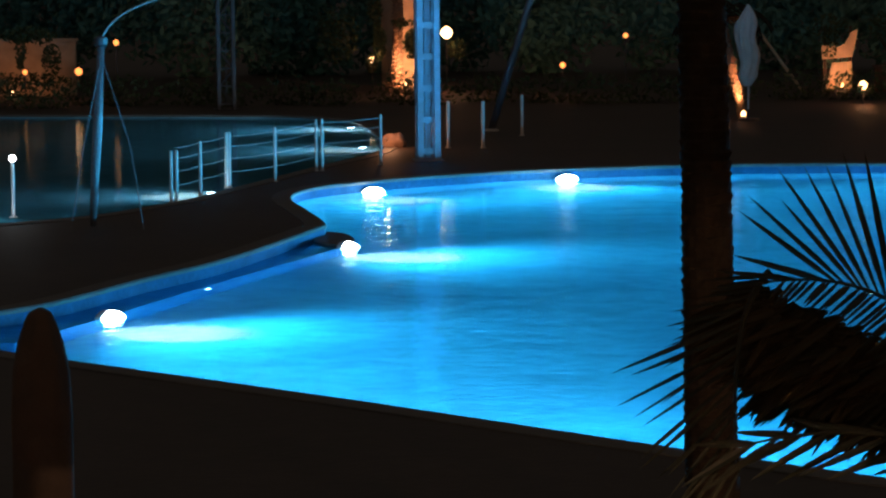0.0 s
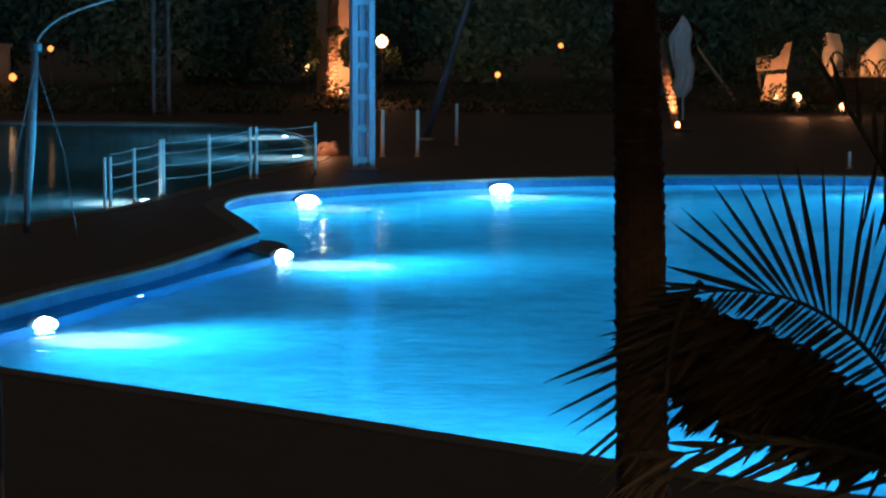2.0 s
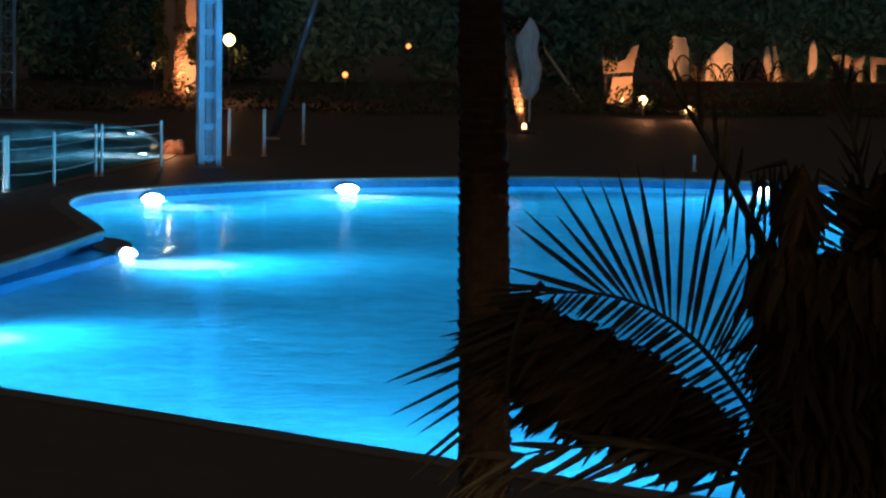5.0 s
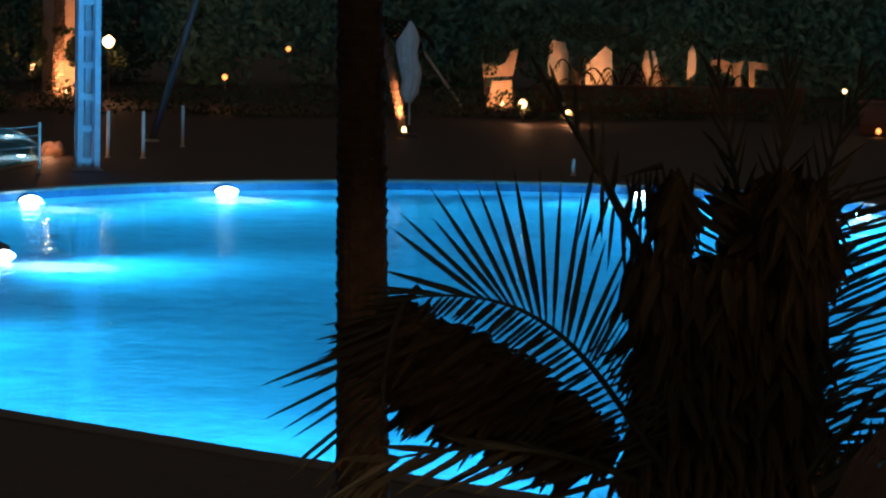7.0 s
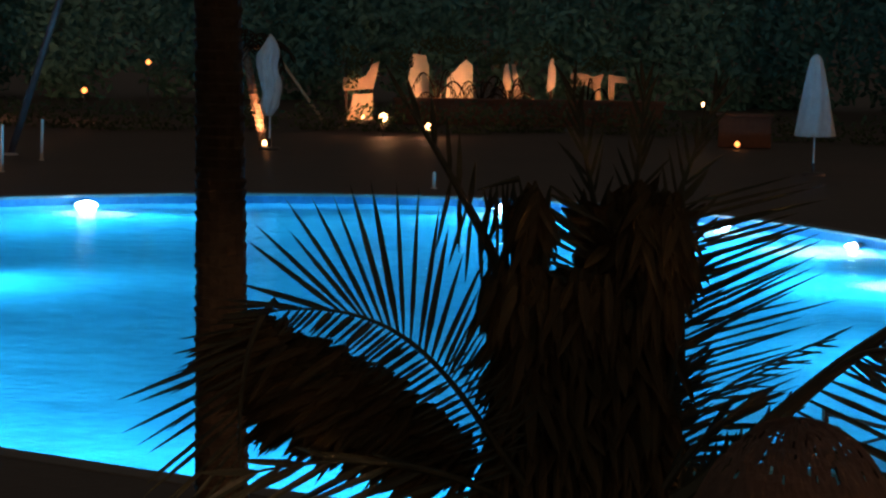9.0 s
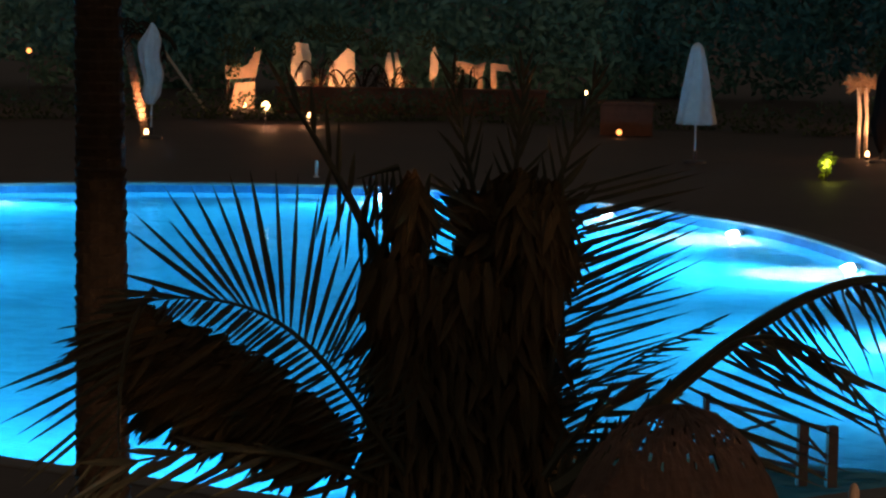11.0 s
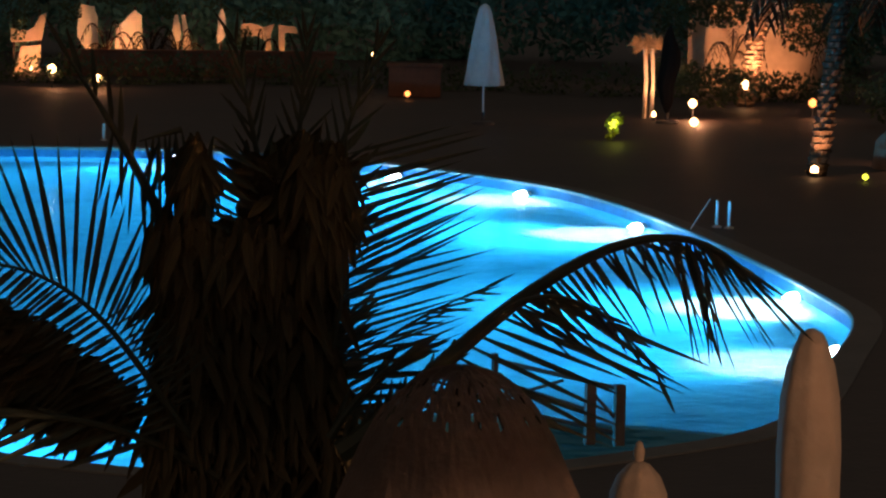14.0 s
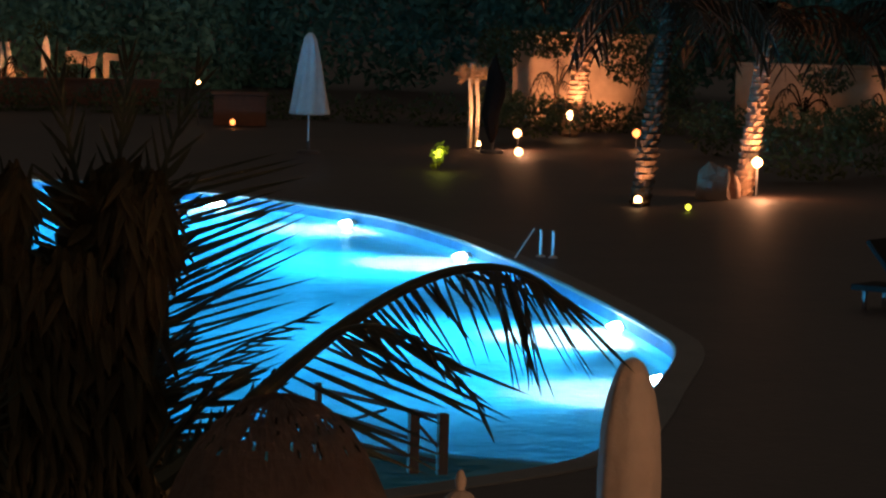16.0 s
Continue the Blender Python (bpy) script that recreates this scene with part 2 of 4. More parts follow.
# a rounded tongue of coping at the inner corner
bm = bmesh.new()
lathe(bm, [(0.94, -0.25), (1.0, -0.22), (1.0, -0.17), (0.95, -0.15)], 32)
bmesh.ops.transform(bm, verts=bm.verts, matrix=pose(-1.76, 49.5, 0, 0, 0, 8) @ Matrix.Diagonal((0.34, 1.15, 1, 1)))
tagged(mesh_object("pool_ledge", bm, COPING), "rounded stone tongue of the pool's edge", "pool edge", kind="structure")

# an added low wall under water that keeps lamp light off the corner by the steps
bm = bmesh.new()
mid = smooth_loop([(4.7, 24.2), (5.6, 27.4), (7.2, 28.9), (9.26, 28.0), (10.75, 26.6), (12, 24)], 6)[:31]
top = [bm.verts.new((p.x, p.y, -0.215)) for p in mid] + [bm.verts.new((p.x - 0.04, p.y - 0.22, -0.215)) for p in mid[::-1]]
low = [bm.verts.new((v.co.x, v.co.y, -1.34)) for v in top]
bridge(bm, top, low)
filled(bm, [top])
tagged(mesh_object("shading_divider", bm, BASIN), "added low submerged wall that shades the pool corner", "pool wall", kind="structure")


def pool_light(x, y, ax, ay, watt, z=-0.27, colour=(0.05, 0.54, 1.0), group="underwater lamps"):
    """A round lamp in the basin's wall that shines along (ax, ay)."""
    d = Vector((ax, ay, 0)).normalized()
    t = thing("pool_light", (x, y, z), "round white underwater lamp, lit, in the pool wall", "lamp", group, math.degrees(math.atan2(d.y, d.x)) - 90)
    bm = bmesh.new()
    lathe(bm, [(0.19, 0.03), (0.215, 0.025), (0.22, 0.0), (0.22, -0.06)], 24)
    bmesh.ops.transform(bm, verts=bm.verts, matrix=Matrix.Diagonal((1.15, 1.0, 0.6, 1)) @ pose(0, 0, 0, -90))
    part("rim", bm, WHITE_PAINT, t, smooth=True)
    bm = bmesh.new()
    lathe(bm, [(max(0.004, 0.21 * math.sin(q)), 0.02 + 0.2 * math.cos(q)) for q in [math.pi / 2 * i / 9 for i in range(10)]], 28)
    bmesh.ops.transform(bm, verts=bm.verts, matrix=Matrix.Diagonal((1.15, 1.0, 0.6, 1)) @ pose(0, 0, 0, -90))
    part("lens", bm, LENS, t, "glowing domed lens", smooth=True)
    p = Vector((x, y, min(z - 0.05, -0.48 if z < -0.2 else z))) + 0.34 * d
    lamp("SPOT", p, watt, colour, 0.12, p + d + Vector((0, 0, -0.28)), 154, 0.9)
    if y > 32 and x > -3.3 or y > 34:
        q = p + d * 0.2
        if ax < -0.9:
            lamp("SPOT", q, watt * 7.0, (1.0, 0.56, 0.46), 0.12, q + Vector((0, 0, -1)), 118, 1.0)
        else:
            lamp("SPOT", p, watt * 4.6, (1.0, 0.66, 0.56), 0.12, p + d + Vector((0, 0, -2.4)), 84, 1.0)
    return t


for x, y, ax, ay, k in ((-4.25, 39.1, 1, -0.4, 1.2), (-1.52, 48.2, 1, -0.35, 1.2), (-1.35, 59.4, 0.6, -1, 0.8), (2.5, 62.25, 0.15, -1, 1.0), (11.0, 62.3, -0.35, -1, 1.0), (14.6, 58.35, -1, -0.6, 1.5),
                        (15.95, 53.9, -1, 0, 2.2), (16.05, 47.6, -1, 0, 2.2), (15.0, 37.9, -1, 0.15, 1.5), (13.5, 32.7, -1, 0.5, 0.35), (-3.4, 33.0, 0.7, 1, 0.6), (-0.9, 30.4, 0.7, 1, 0.6), (1.6, 27.8, 0.7, 1, 0.9)):
    pool_light(x, y, ax, ay, POOL_WATT * k, -0.22 if ax > -0.5 else -0.25)
for x, y, ax, ay, k in ((-2.2, 79.0, -1, 0.1, 0.5), (-1.7, 71.0, -1, 0.1, 0.5), (-4.2, 58.0, -1, 0.1, 0.25), (-7.6, 50.9, -0.6, 1, 0.08)):
    pool_light(x, y, ax, ay, POOL_WATT * k * 0.5, -0.20, (0.5, 0.8, 1.0), "lamps of the second pool")

t = thing("step_light", (-3.27, 42.5, -0.25), "small round white lamp in the bench front", "lamp", "underwater lamps", -107)
bm = bmesh.new()
lathe(bm, [(0.09, -0.04), (0.09, 0.01), (0.075, 0.02)], 16)
bmesh.ops.transform(bm, verts=bm.verts, matrix=Matrix.Diagonal((1.2, 1, 0.6, 1)) @ pose(0, 0, 0, -90))
part("rim", bm, WHITE_PAINT, t)
bm = bmesh.new()
lathe(bm, [(0.075, 0.015), (0.06, 0.05), (0.03, 0.07), (0.004, 0.075)], 16)
bmesh.ops.transform(bm, verts=bm.verts, matrix=Matrix.Diagonal((1.2, 1, 0.6, 1)) @ pose(0, 0, 0, -90))
part("lens", bm, LENS, t, "glowing domed lens", smooth=True)

# ---- fence, masts and rails by the far side ----
def fence_post(x, y, h=1.05, w=0.038, label="slim brushed steel fence post on the pool deck"):
    t = thing("fence_post", (x, y, 0), label, "post", "fence posts")
    bm = bmesh.new()
    lathe(bm, [(w * 0.8, 0.018), (w, 0.02), (w, h - 0.02), (w * 0.85, h)], 12)
    part("shaft", bm, STEEL, t, smooth=False)
    bm = bmesh.new()
    lathe(bm, [(w * 1.9, 0.0), (w * 1.9, 0.012), (w * 1.2, 0.03)], 14)
    part("base_plate", bm, STEEL, t)
    return t


POSTS = [(-4.79, 54.75), (-4.71, 54.95), (-4.40, 56.4), (-4.05, 58.2), (-4.0, 58.3), (-3.22, 59.75), (-2.54, 62.55), (-2.42, 62.6), (-1.27, 64.25)]
for x, y in POSTS:
    fence_post(x, y, 0.93 if y < 55 else 1.0 if y < 57 else 1.05, 0.029)
for x, y, h in ((0.14, 69.6, 1.05), (0.92, 69.5, 1.05), (1.91, 74.0, 0.98), (10.0, 65.4, 0.36)):
    fence_post(x, y, h)
run = thing("cable_rail", (0, 0, 0), "thin taut steel cables between the fence posts", "railing")
for (x0, y0), (x1, y1) in zip(POSTS, POSTS[1:]):
    if math.hypot(x1 - x0, y1 - y0) < 0.5:
        continue
    for z in (0.30, 0.55, 0.78, 0.97):
        bm = bmesh.new()
        tube(bm, [(x0, y0, z), ((x0 + x1) / 2, (y0 + y1) / 2, z - 0.015), (x1, y1, z)], 0.006, 6)
        part("cable", bm, STEEL, run)


def lattice_tower(x, y, w, h, bay, mat, label, chord=0.05, plate=0.4, inner=0.045, zigzag=False):
    t = thing("lattice_tower", (x, y, 0), label, "mast", turn=8)
    for sx in (-1, 1):
        for sy in (-1, 1):
            bm = bmesh.new()
            box(bm, sx * w / 2 - chord, sx * w / 2 + chord, sy * w / 2 - chord, sy * w / 2 + chord, 0.03, h, bevel=0.008)
            part("chord", bm, mat, t)
    n = int((h - 0.2) / bay)
    for k in range(n):
        z0, z1 = 0.15 + k * bay, 0.15 + (k + 1) * bay
        for sy in (-1, 1):
            bm = bmesh.new()
            box(bm, -w / 2 + chord, w / 2 - chord, sy * (w / 2) - 0.012, sy * (w / 2) + 0.012, z0, z0 + bay * plate, bevel=0.004)
            part("batten", bm, mat, t)
        if zigzag:
            bm = bmesh.new()
            tube(bm, [((-1) ** k * w / 2, -w / 2, z0), ((-1) ** (k + 1) * w / 2, -w / 2, z1)], 0.028, 6)
            part("diagonal", bm, mat, t)
        for sx in (-1, 1):
            bm = bmesh.new()
            tube(bm, [(sx * w / 2, -w / 2, z0), (sx * w / 2, w / 2, z1)], 0.022, 6)
            part("brace", bm, mat, t)
    bm = bmesh.new()
    box(bm, -w * 0.85, w * 0.85, -w * 0.85, w * 0.85, 0, 0.03, bevel=0.006)
    part("base_plate", bm, mat, t)
    bm = bmesh.new()
    box(bm, -inner, inner, -inner, inner, 0.03, h, bevel=0.01)
    part("inner_pole", bm, mat, t)
    return t


lattice_tower(-0.30, 65.4, 0.355, 8.0, 0.66, BLUE_LIT_PAINT, "white painted steel lattice column beside the lit pool", 0.064, 0.2, 0.07)
lattice_tower(-6.07, 87.6, 0.42, 8.0, 0.5, DARK_STEEL, "unlit grey steel lattice column beyond the second pool", 0.05, 0.06, 0.015, True)

t = thing("guyed_mast", (-5.68, 50.3, 0), "slim white mast with guy ropes and a curved top cable", "mast")
bm = bmesh.new()
tube(bm, [(0, 0, 0), (0.05, 0, 0.9), (0.10, 0, 1.6), (0.18, 0, 2.95)], [0.05, 0.07, 0.078, 0.06], 12)
part("shaft", bm, GREY_STEEL, t, smooth=True)
bm = bmesh.new()
lathe(bm, [(0.09, 2.92), (0.11, 2.95), (0.11, 3.05), (0.05, 3.08)], 12)
bmesh.ops.translate(bm, verts=bm.verts, vec=(0.18, 0, 0))
part("cap", bm, DARK_STEEL, t)
bm = bmesh.new()
tube(bm, bez((0.20, 0, 3.05), (0.40, 0, 3.5), (0.9, 0, 3.62), (1.9, 0.3, 3.9), 14), 0.018, 6)
part("top_cable", bm, STEEL, t)
for p in ((0.66, -0.3, 1.3), (-0.12, -0.3, 1.2)):
    bm = bmesh.new()
    tube(bm, [(0.19, -0.05, 2.75), p, (p[0] * 1.5 - 0.1, -0.7, 0.0)], 0.009, 6)
    part("guy_rope", bm, GREY_STEEL, t)

t = thing("leaning_strut", (1.2, 76.0, 0), "dim leaning steel strut behind the pool", "strut")
bm = bmesh.new()
tube(bm, [(0, 0, 0), (0.98, 0, 3.2), (1.6, 0, 5.2)], [0.09, 0.09, 0.08], 10)
part("shaft", bm, DARK_STEEL, t, smooth=True)
bm = bmesh.new()
lathe(bm, [(0.2, 0), (0.2, 0.03), (0.12, 0.06)], 12)
part("base_plate", bm, STEEL, t)


def bollard_lamp(x, y, h):
    t = thing("bollard_lamp", (x, y, 0), "lit white lamp on a short steel post", "lamp")
    bm = bmesh.new()
    lathe(bm, [(0.075, 0), (0.075, 0.015), (0.03, 0.03), (0.028, h - 0.08)], 12)
    part("post", bm, STEEL, t)
    bm = bmesh.new()
    lathe(bm, [(0.02, h - 0.06), (0.05, h - 0.03), (0.06, h), (0.045, h + 0.03), (0.01, h + 0.05)], 14)
    part("lamp_head", bm, LENS, t, "glowing white head", smooth=True)
    lamp("POINT", (x, y - 0.25, h), 0.6, (0.9, 0.95, 1.0), 0.08)


bollard_lamp(-7.22, 52.1, 1.0)


def grab_rail(x, y):
    t = thing("ladder_rail", (x, y, 0), "short upright steel ladder rail at the pool's edge", "rail", "ladder rails")
    bm = bmesh.new()
    tube(bm, [(0, 0, 0.02), (0, 0, 0.38), (-0.004, 0, 0.41), (-0.012, 0, 0.425)], 0.024, 10)
    part("rail", bm, WHITE_PAINT, t, smooth=True)
    bm = bmesh.new()
    lathe(bm, [(0.075, 0.0), (0.075, 0.02), (0.035, 0.04)], 12)
    part("flange", bm, STEEL, t)


grab_rail(16.60, 45.5), grab_rail(16.73, 45.3)
t = thing("ladder_bar", (16.45, 45.3, 0), "thin slanting steel bar beside the ladder rails", "rail")
bm = bmesh.new()
tube(bm, [(-0.42, -0.2, 0.02), (-0.04, 0.0, 0.46)], 0.011, 6)
part("bar", bm, STEEL, t)

# wooden rail over the near pool steps
t = thing("wooden_rail", (0, 0, 0), "dark wooden handrail with square posts at the pool steps", "railing")
for x, y, h in ((8.30, 25.75, 0.55), (8.54, 25.66, 0.54)):
    bm = bmesh.new()
    box(bm, x - 0.045, x + 0.045, y - 0.045, y + 0.045, 0.0, h, bevel=0.008)
    part("post", bm, WOOD, t)
for a, b, r in (((7.75, 26.9, 0.60), (8.54, 25.66, 0.50), 0.022), ((7.75, 26.9, 0.42), (8.30, 25.75, 0.30), 0.018), ((7.75, 26.9, 0.18), (8.54, 25.66, 0.10), 0.022), ((7.85, 26.7, 0.30), (8.15, 26.1, 0.52), 0.016), ((8.30, 25.75, 0.48), (8.54, 25.66, 0.2), 0.016), ((7.75, 26.9, -0.3), (7.75, 26.9, 0.66), 0.035)):
    bm = bmesh.new()
    tube(bm, [a, b], r, 6)
    part("rail", bm, WOOD, t)


# ---- parasols ----
def folds(n, depth, phase=0.0):
    return lambda a, z: 1 + depth * math.sin(n * a + phase + 1.3 * math.sin(2 * z)) + 0.4 * depth * math.sin(3 * a + 2 * z)


def closed_parasol(x, y, profile, top, mat, label, group, pole_mat=WHITE_PAINT, fold=0.09, tilt=0.0, knob=0.0, turn=0.0):
    t = thing("closed_parasol", (x, y, 0), label, "parasol", group, turn)
    bm = bmesh.new()
    lathe(bm, profile, 40, folds(8, fold, x))
    if tilt:
        for v in bm.verts:
            v.co.x += tilt * (v.co.z - 1.2) + 0.05 * math.sin(5 * v.co.z)
    part("canopy", bm, mat, t, smooth=True)
    bm = bmesh.new()
    lathe(bm, [(0.026, 0.05), (0.026, top - 0.06)], 12)
    part("pole", bm, pole_mat, t)
    bm = bmesh.new()
    lathe(bm, [(0.28, 0.0), (0.28, 0.05), (0.24, 0.08), (0.05, 0.09), (0.045, 0.3)], 24)
    part("base", bm, DARK_STEEL, t, "heavy dark base")
    if knob:
        bm = bmesh.new()
        lathe(bm, [(0.018, top - 0.04), (0.02, top), (knob, top + 0.03), (knob * 1.05, top + 0.05), (knob * 0.6, top + 0.085), (0.004, top + 0.095)], 14)
        part("finial", bm, mat, t, smooth=True)
    return t


WHITE_CLOSED = [(0.42, 0.93), (0.46, 0.95), (0.43, 1.15), (0.36, 1.6), (0.28, 2.1), (0.20, 2.5), (0.15, 2.72), (0.10, 2.82), (0.03, 2.87)]
closed_parasol(19.98, 71.3, WHITE_CLOSED, 2.9, CANVAS, "closed white canvas parasol standing on the far deck", "white parasols")
TIED = []
for i in range(31):
    u = i / 30
    r = (0.21 + 0.09 * u) * (0.4 + 0.6 * min(1, u / 0.12)) * (1 - 0.95 * max(0, (u - 0.74) / 0.26) ** 1.3)
    TIED.append((r + 0.02 * math.sin(19 * u) * (1 - u), 0.88 + 2.1 * u))
closed_parasol(7.86, 79.6, TIED, 2.98, CANVAS, "loosely tied white canvas parasol, its cloth crumpled", "white parasols", fold=0.10, tilt=-0.03)
t = thing("prop_pole", (9.65, 95.0, 0), "thin pale leaning pole behind the tied parasol", "pole")
bm = bmesh.new()
tube(bm, [(1.42, 0, 0.0), (0.85, 0, 0.77), (0, 0, 1.95)], [0.05, 0.05, 0.04], 8)
part("shaft", bm, CREAM, t, "pale wooden shaft")
COVER = [(0.13, 0.75), (0.15, 0.9), (0.165, 1.5), (0.168, 1.95), (0.155, 2.2), (0.125, 2.36), (0.085, 2.47), (0.06, 2.52), (0.012, 2.545)]
closed_parasol(-2.13, 16.3, [(r * 0.98, z) for r, z in COVER], 2.55, UNLIT_CANVAS, "closed parasol in a canvas cover, coloured dark brown as unlit", "covered parasols", WOOD, 0.03)
closed_parasol(5.75, 14.2, [(r * 0.93, z - 0.02) for r, z in COVER], 2.52, LIT_CANVAS, "closed parasol in a canvas cover, coloured tan as faintly lit", "covered parasols", WOOD, 0.03)
closed_parasol(4.65, 13.55, [(0.12, 0.5), (0.14, 0.8), (0.145, 1.5), (0.13, 1.85), (0.10, 1.93), (0.05, 1.985), (0.02, 2.0)], 2.0, LIT_CANVAS, "low closed tan parasol with a round finial", "covered parasols", WOOD, 0.03, 0.0, 0.026)
closed_parasol(24.85, 72.0, [(0.04, 0.25), (0.15, 0.5), (0.22, 0.95), (0.25, 1.4), (0.23, 1.75), (0.15, 2.05), (0.07, 2.28), (0.015, 2.42)], 2.4, BLACK_CANVAS, "closed dark parasol before the lit hut", "garden parasols", WOOD, 0.04, 0.06)

STRAW = material("grey_straw", (0.135, 0.085, 0.066), 0.95, scale=16, vary=0.25, bump=0.4, bump_scale=30)
# straw parasol before the bushy palm
t = thing("straw_parasol", (2.525, 8.95, 0), "domed straw parasol, frayed near its crown", "parasol")
bm = bmesh.new()
prof = [(0.01, 3.118), (0.07, 3.108), (0.13, 3.088), (0.175, 3.055), (0.21, 3.022), (0.24, 2.985), (0.272, 2.935), (0.305, 2.87), (0.345, 2.78), (0.40, 2.65), (0.48, 2.48), (0.58, 2.28), (0.68, 2.08)]
fine = []
for (r0, z0), (r1, z1) in zip(prof, prof[1:]):
    fine += [(r0, z0), ((r0 + r1) / 2 + 0.002, (z0 + z1) / 2 + 0.002)]
rings = []
for i, (r, z) in enumerate(fine + prof[-1:]):
    rings.append([bm.verts.new((r * (1 + 0.02 * math.sin(9 * a)) * math.cos(a), r * (1 + 0.02 * math.sin(9 * a)) * math.sin(a), z + random.uniform(-0.006, 0.006))) for a in [math.tau * k / 144 for k in range(144)]])
for i, (a, b) in enumerate(zip(rings, rings[1:])):
    for k in range(144):
        if 4 <= i <= 10 and random.random() < 0.10 or 4 <= i <= 17 and math.sin(math.tau * k / 144) > 0.12:
            continue
        bm.faces.new((a[k], a[(k + 1) % 144], b[(k + 1) % 144], b[k]))
bm.faces.new(rings[0])
part("canopy", bm, STRAW, t)
for k in range(8):
    a = math.tau * (k + 0.4) / 8
    bm = bmesh.new()
    tube(bm, [(r * 0.985 * math.cos(a), r * 0.985 * math.sin(a), z - 0.015) for r, z in prof[1:]], 0.008, 6)
    part("rib", bm, WOOD, t)
bm = bmesh.new()
lathe(bm, [(0.035, 0.04), (0.035, 3.09)], 12)
part("pole", bm, WOOD, t)
bm = bmesh.new()
lathe(bm, [(0.3, 0.0), (0.3, 0.06), (0.06, 0.08)], 20)
part("base", bm, ROCK, t)


# ---- palms ----
def leaflet(bm, root, way, length, width, droop, flat):
    """A narrow tapered blade with a folded keel."""
    way = way.normalized()
    across = way.cross(flat).normalized() * width / 2
    keel = across.cross(way).normalized() * width * 0.25
    left, mid, right = [], [], []
    for s, w in ((0.0, 0.35), (0.25, 1.0), (0.6, 0.85), (0.85, 0.45)):
        p = root + way * (length * s) + Vector((0, 0, -droop * length * s * s))
        left.append(bm.verts.new(p - across * w)), mid.append(bm.verts.new(p - keel * w)), right.append(bm.verts.new(p + across * w))
    tip = bm.verts.new(root + way * length + Vector((0, 0, -droop * length)))
    for i in range(3):
        bm.faces.new((left[i], mid[i], mid[i + 1], left[i + 1]))
        bm.faces.new((mid[i], right[i], right[i + 1], mid[i + 1]))
    bm.faces.new((left[3], mid[3], tip))
    bm.faces.new((mid[3], right[3], tip))


def heading(angle, depth=0.0):
    a = radians(angle)
    return Vector((math.cos(a), depth, math.sin(a)))


BLADES = []
for sag in (0.0, 0.05, 0.10):
    bm = bmesh.new()
    leaflet(bm, Vector((0, 0, 0)), Vector((1, 0, 0)), 1.0, 1.0, 0.0, Vector((0, 0, 1)))
    for v in bm.verts:
        v.co.z = v.co.z * 0.6 - sag * 6 * v.co.x ** 2
    me = bpy.data.meshes.new("blade")
    bm.to_mesh(me)
    bm.free()
    me.materials.append(FROND)
    BLADES.append(me)


def frond(parent, ctrl, thick, sides, jitter=3.0, label=""):
    """A palm leaf: a tapered stalk along ctrl, and on each side a row of blades:
    (count, from, to, angle at from, angle at to, length at from, length at to, droop, width)."""
    line = bez(*ctrl, 24)
    bm = bmesh.new()
    tube(bm, line, [thick * (1 - 0.8 * i / 24) for i in range(25)], 7)
    stalk = part("stalk", bm, FROND, parent, label)
    for n, s0, s1, a0, a1, l0, l1, droop, width in sides:
        for k in range(n):
            u = k / max(1, n - 1)
            s = s0 + (s1 - s0) * u + random.uniform(-0.3, 0.3) * (s1 - s0) / n
            f = max(0.0, min(23.999, s * 24))
            p = line[int(f)].lerp(line[int(f) + 1], f - int(f))
            way = heading(a0 + (a1 - a0) * u + random.gauss(0, jitter), random.uniform(-0.2, 0.2)).normalized()
            across = way.cross(Vector((random.uniform(-0.3, 0.3), -1, 0.15))).normalized()
            up = across.cross(way)
            if up.z < 0:
                across, up = -across, -up
            long, wide = (l0 + (l1 - l0) * u) * random.uniform(0.85, 1.12), width * random.uniform(0.8, 1.15)
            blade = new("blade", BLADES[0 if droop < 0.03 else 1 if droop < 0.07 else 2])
            blade.parent = stalk
            m = Matrix((way * long, across * wide, up * wide)).transposed().to_4x4()
            m.translation = p
            blade.matrix_basis = m


def trunk_mesh(x0, y0, points, r0, r1, step, ragged, sides=18):
    """A ringed trunk with a sawtooth outline."""
    bm = bmesh.new()
    rings, zs = [], []
    top = points[-1][2]
    n = int(top / step)
    for k in range(n + 1):
        for d, out in ((0.0, 1.0), (0.75, 1.0 + ragged)):
            zs.append(((k + d) * step, out))
    for row, (z, out) in enumerate(zs):
        flip = math.pi * (row // 2 % 2)
        f = min(1.0, z / top)
        for a, b in zip(points, points[1:]):
            if a[2] <= z <= b[2] + 1e-6 or b is points[-1]:
                u = min(1.0, max(0.0, (z - a[2]) / (b[2] - a[2])))
                cx, cy = a[0] + (b[0] - a[0]) * u, a[1] + (b[1] - a[1]) * u
                break
        r = r0 + (r1 - r0) * f
        rings.append([bm.verts.new((x0 + cx + r * (1 + (out - 1) * (0.55 + 0.45 * math.sin(5 * q + flip)) + random.uniform(-0.4, 0.4) * ragged) * math.cos(q), y0 + cy + r * (1 + (out - 1) * (0.55 + 0.45 * math.sin(5 * q + flip)) + random.uniform(-0.4, 0.4) * ragged) * math.sin(q), z)) for q in [math.tau * i / sides for i in range(sides)]])
    for a, b in zip(rings, rings[1:]):
        for k in range(sides):
            bm.faces.new((a[k], a[(k + 1) % sides], b[(k + 1) % sides], b[k]))
    bm.faces.new(rings[0][::-1]), bm.faces.new(rings[-1])
    return bm


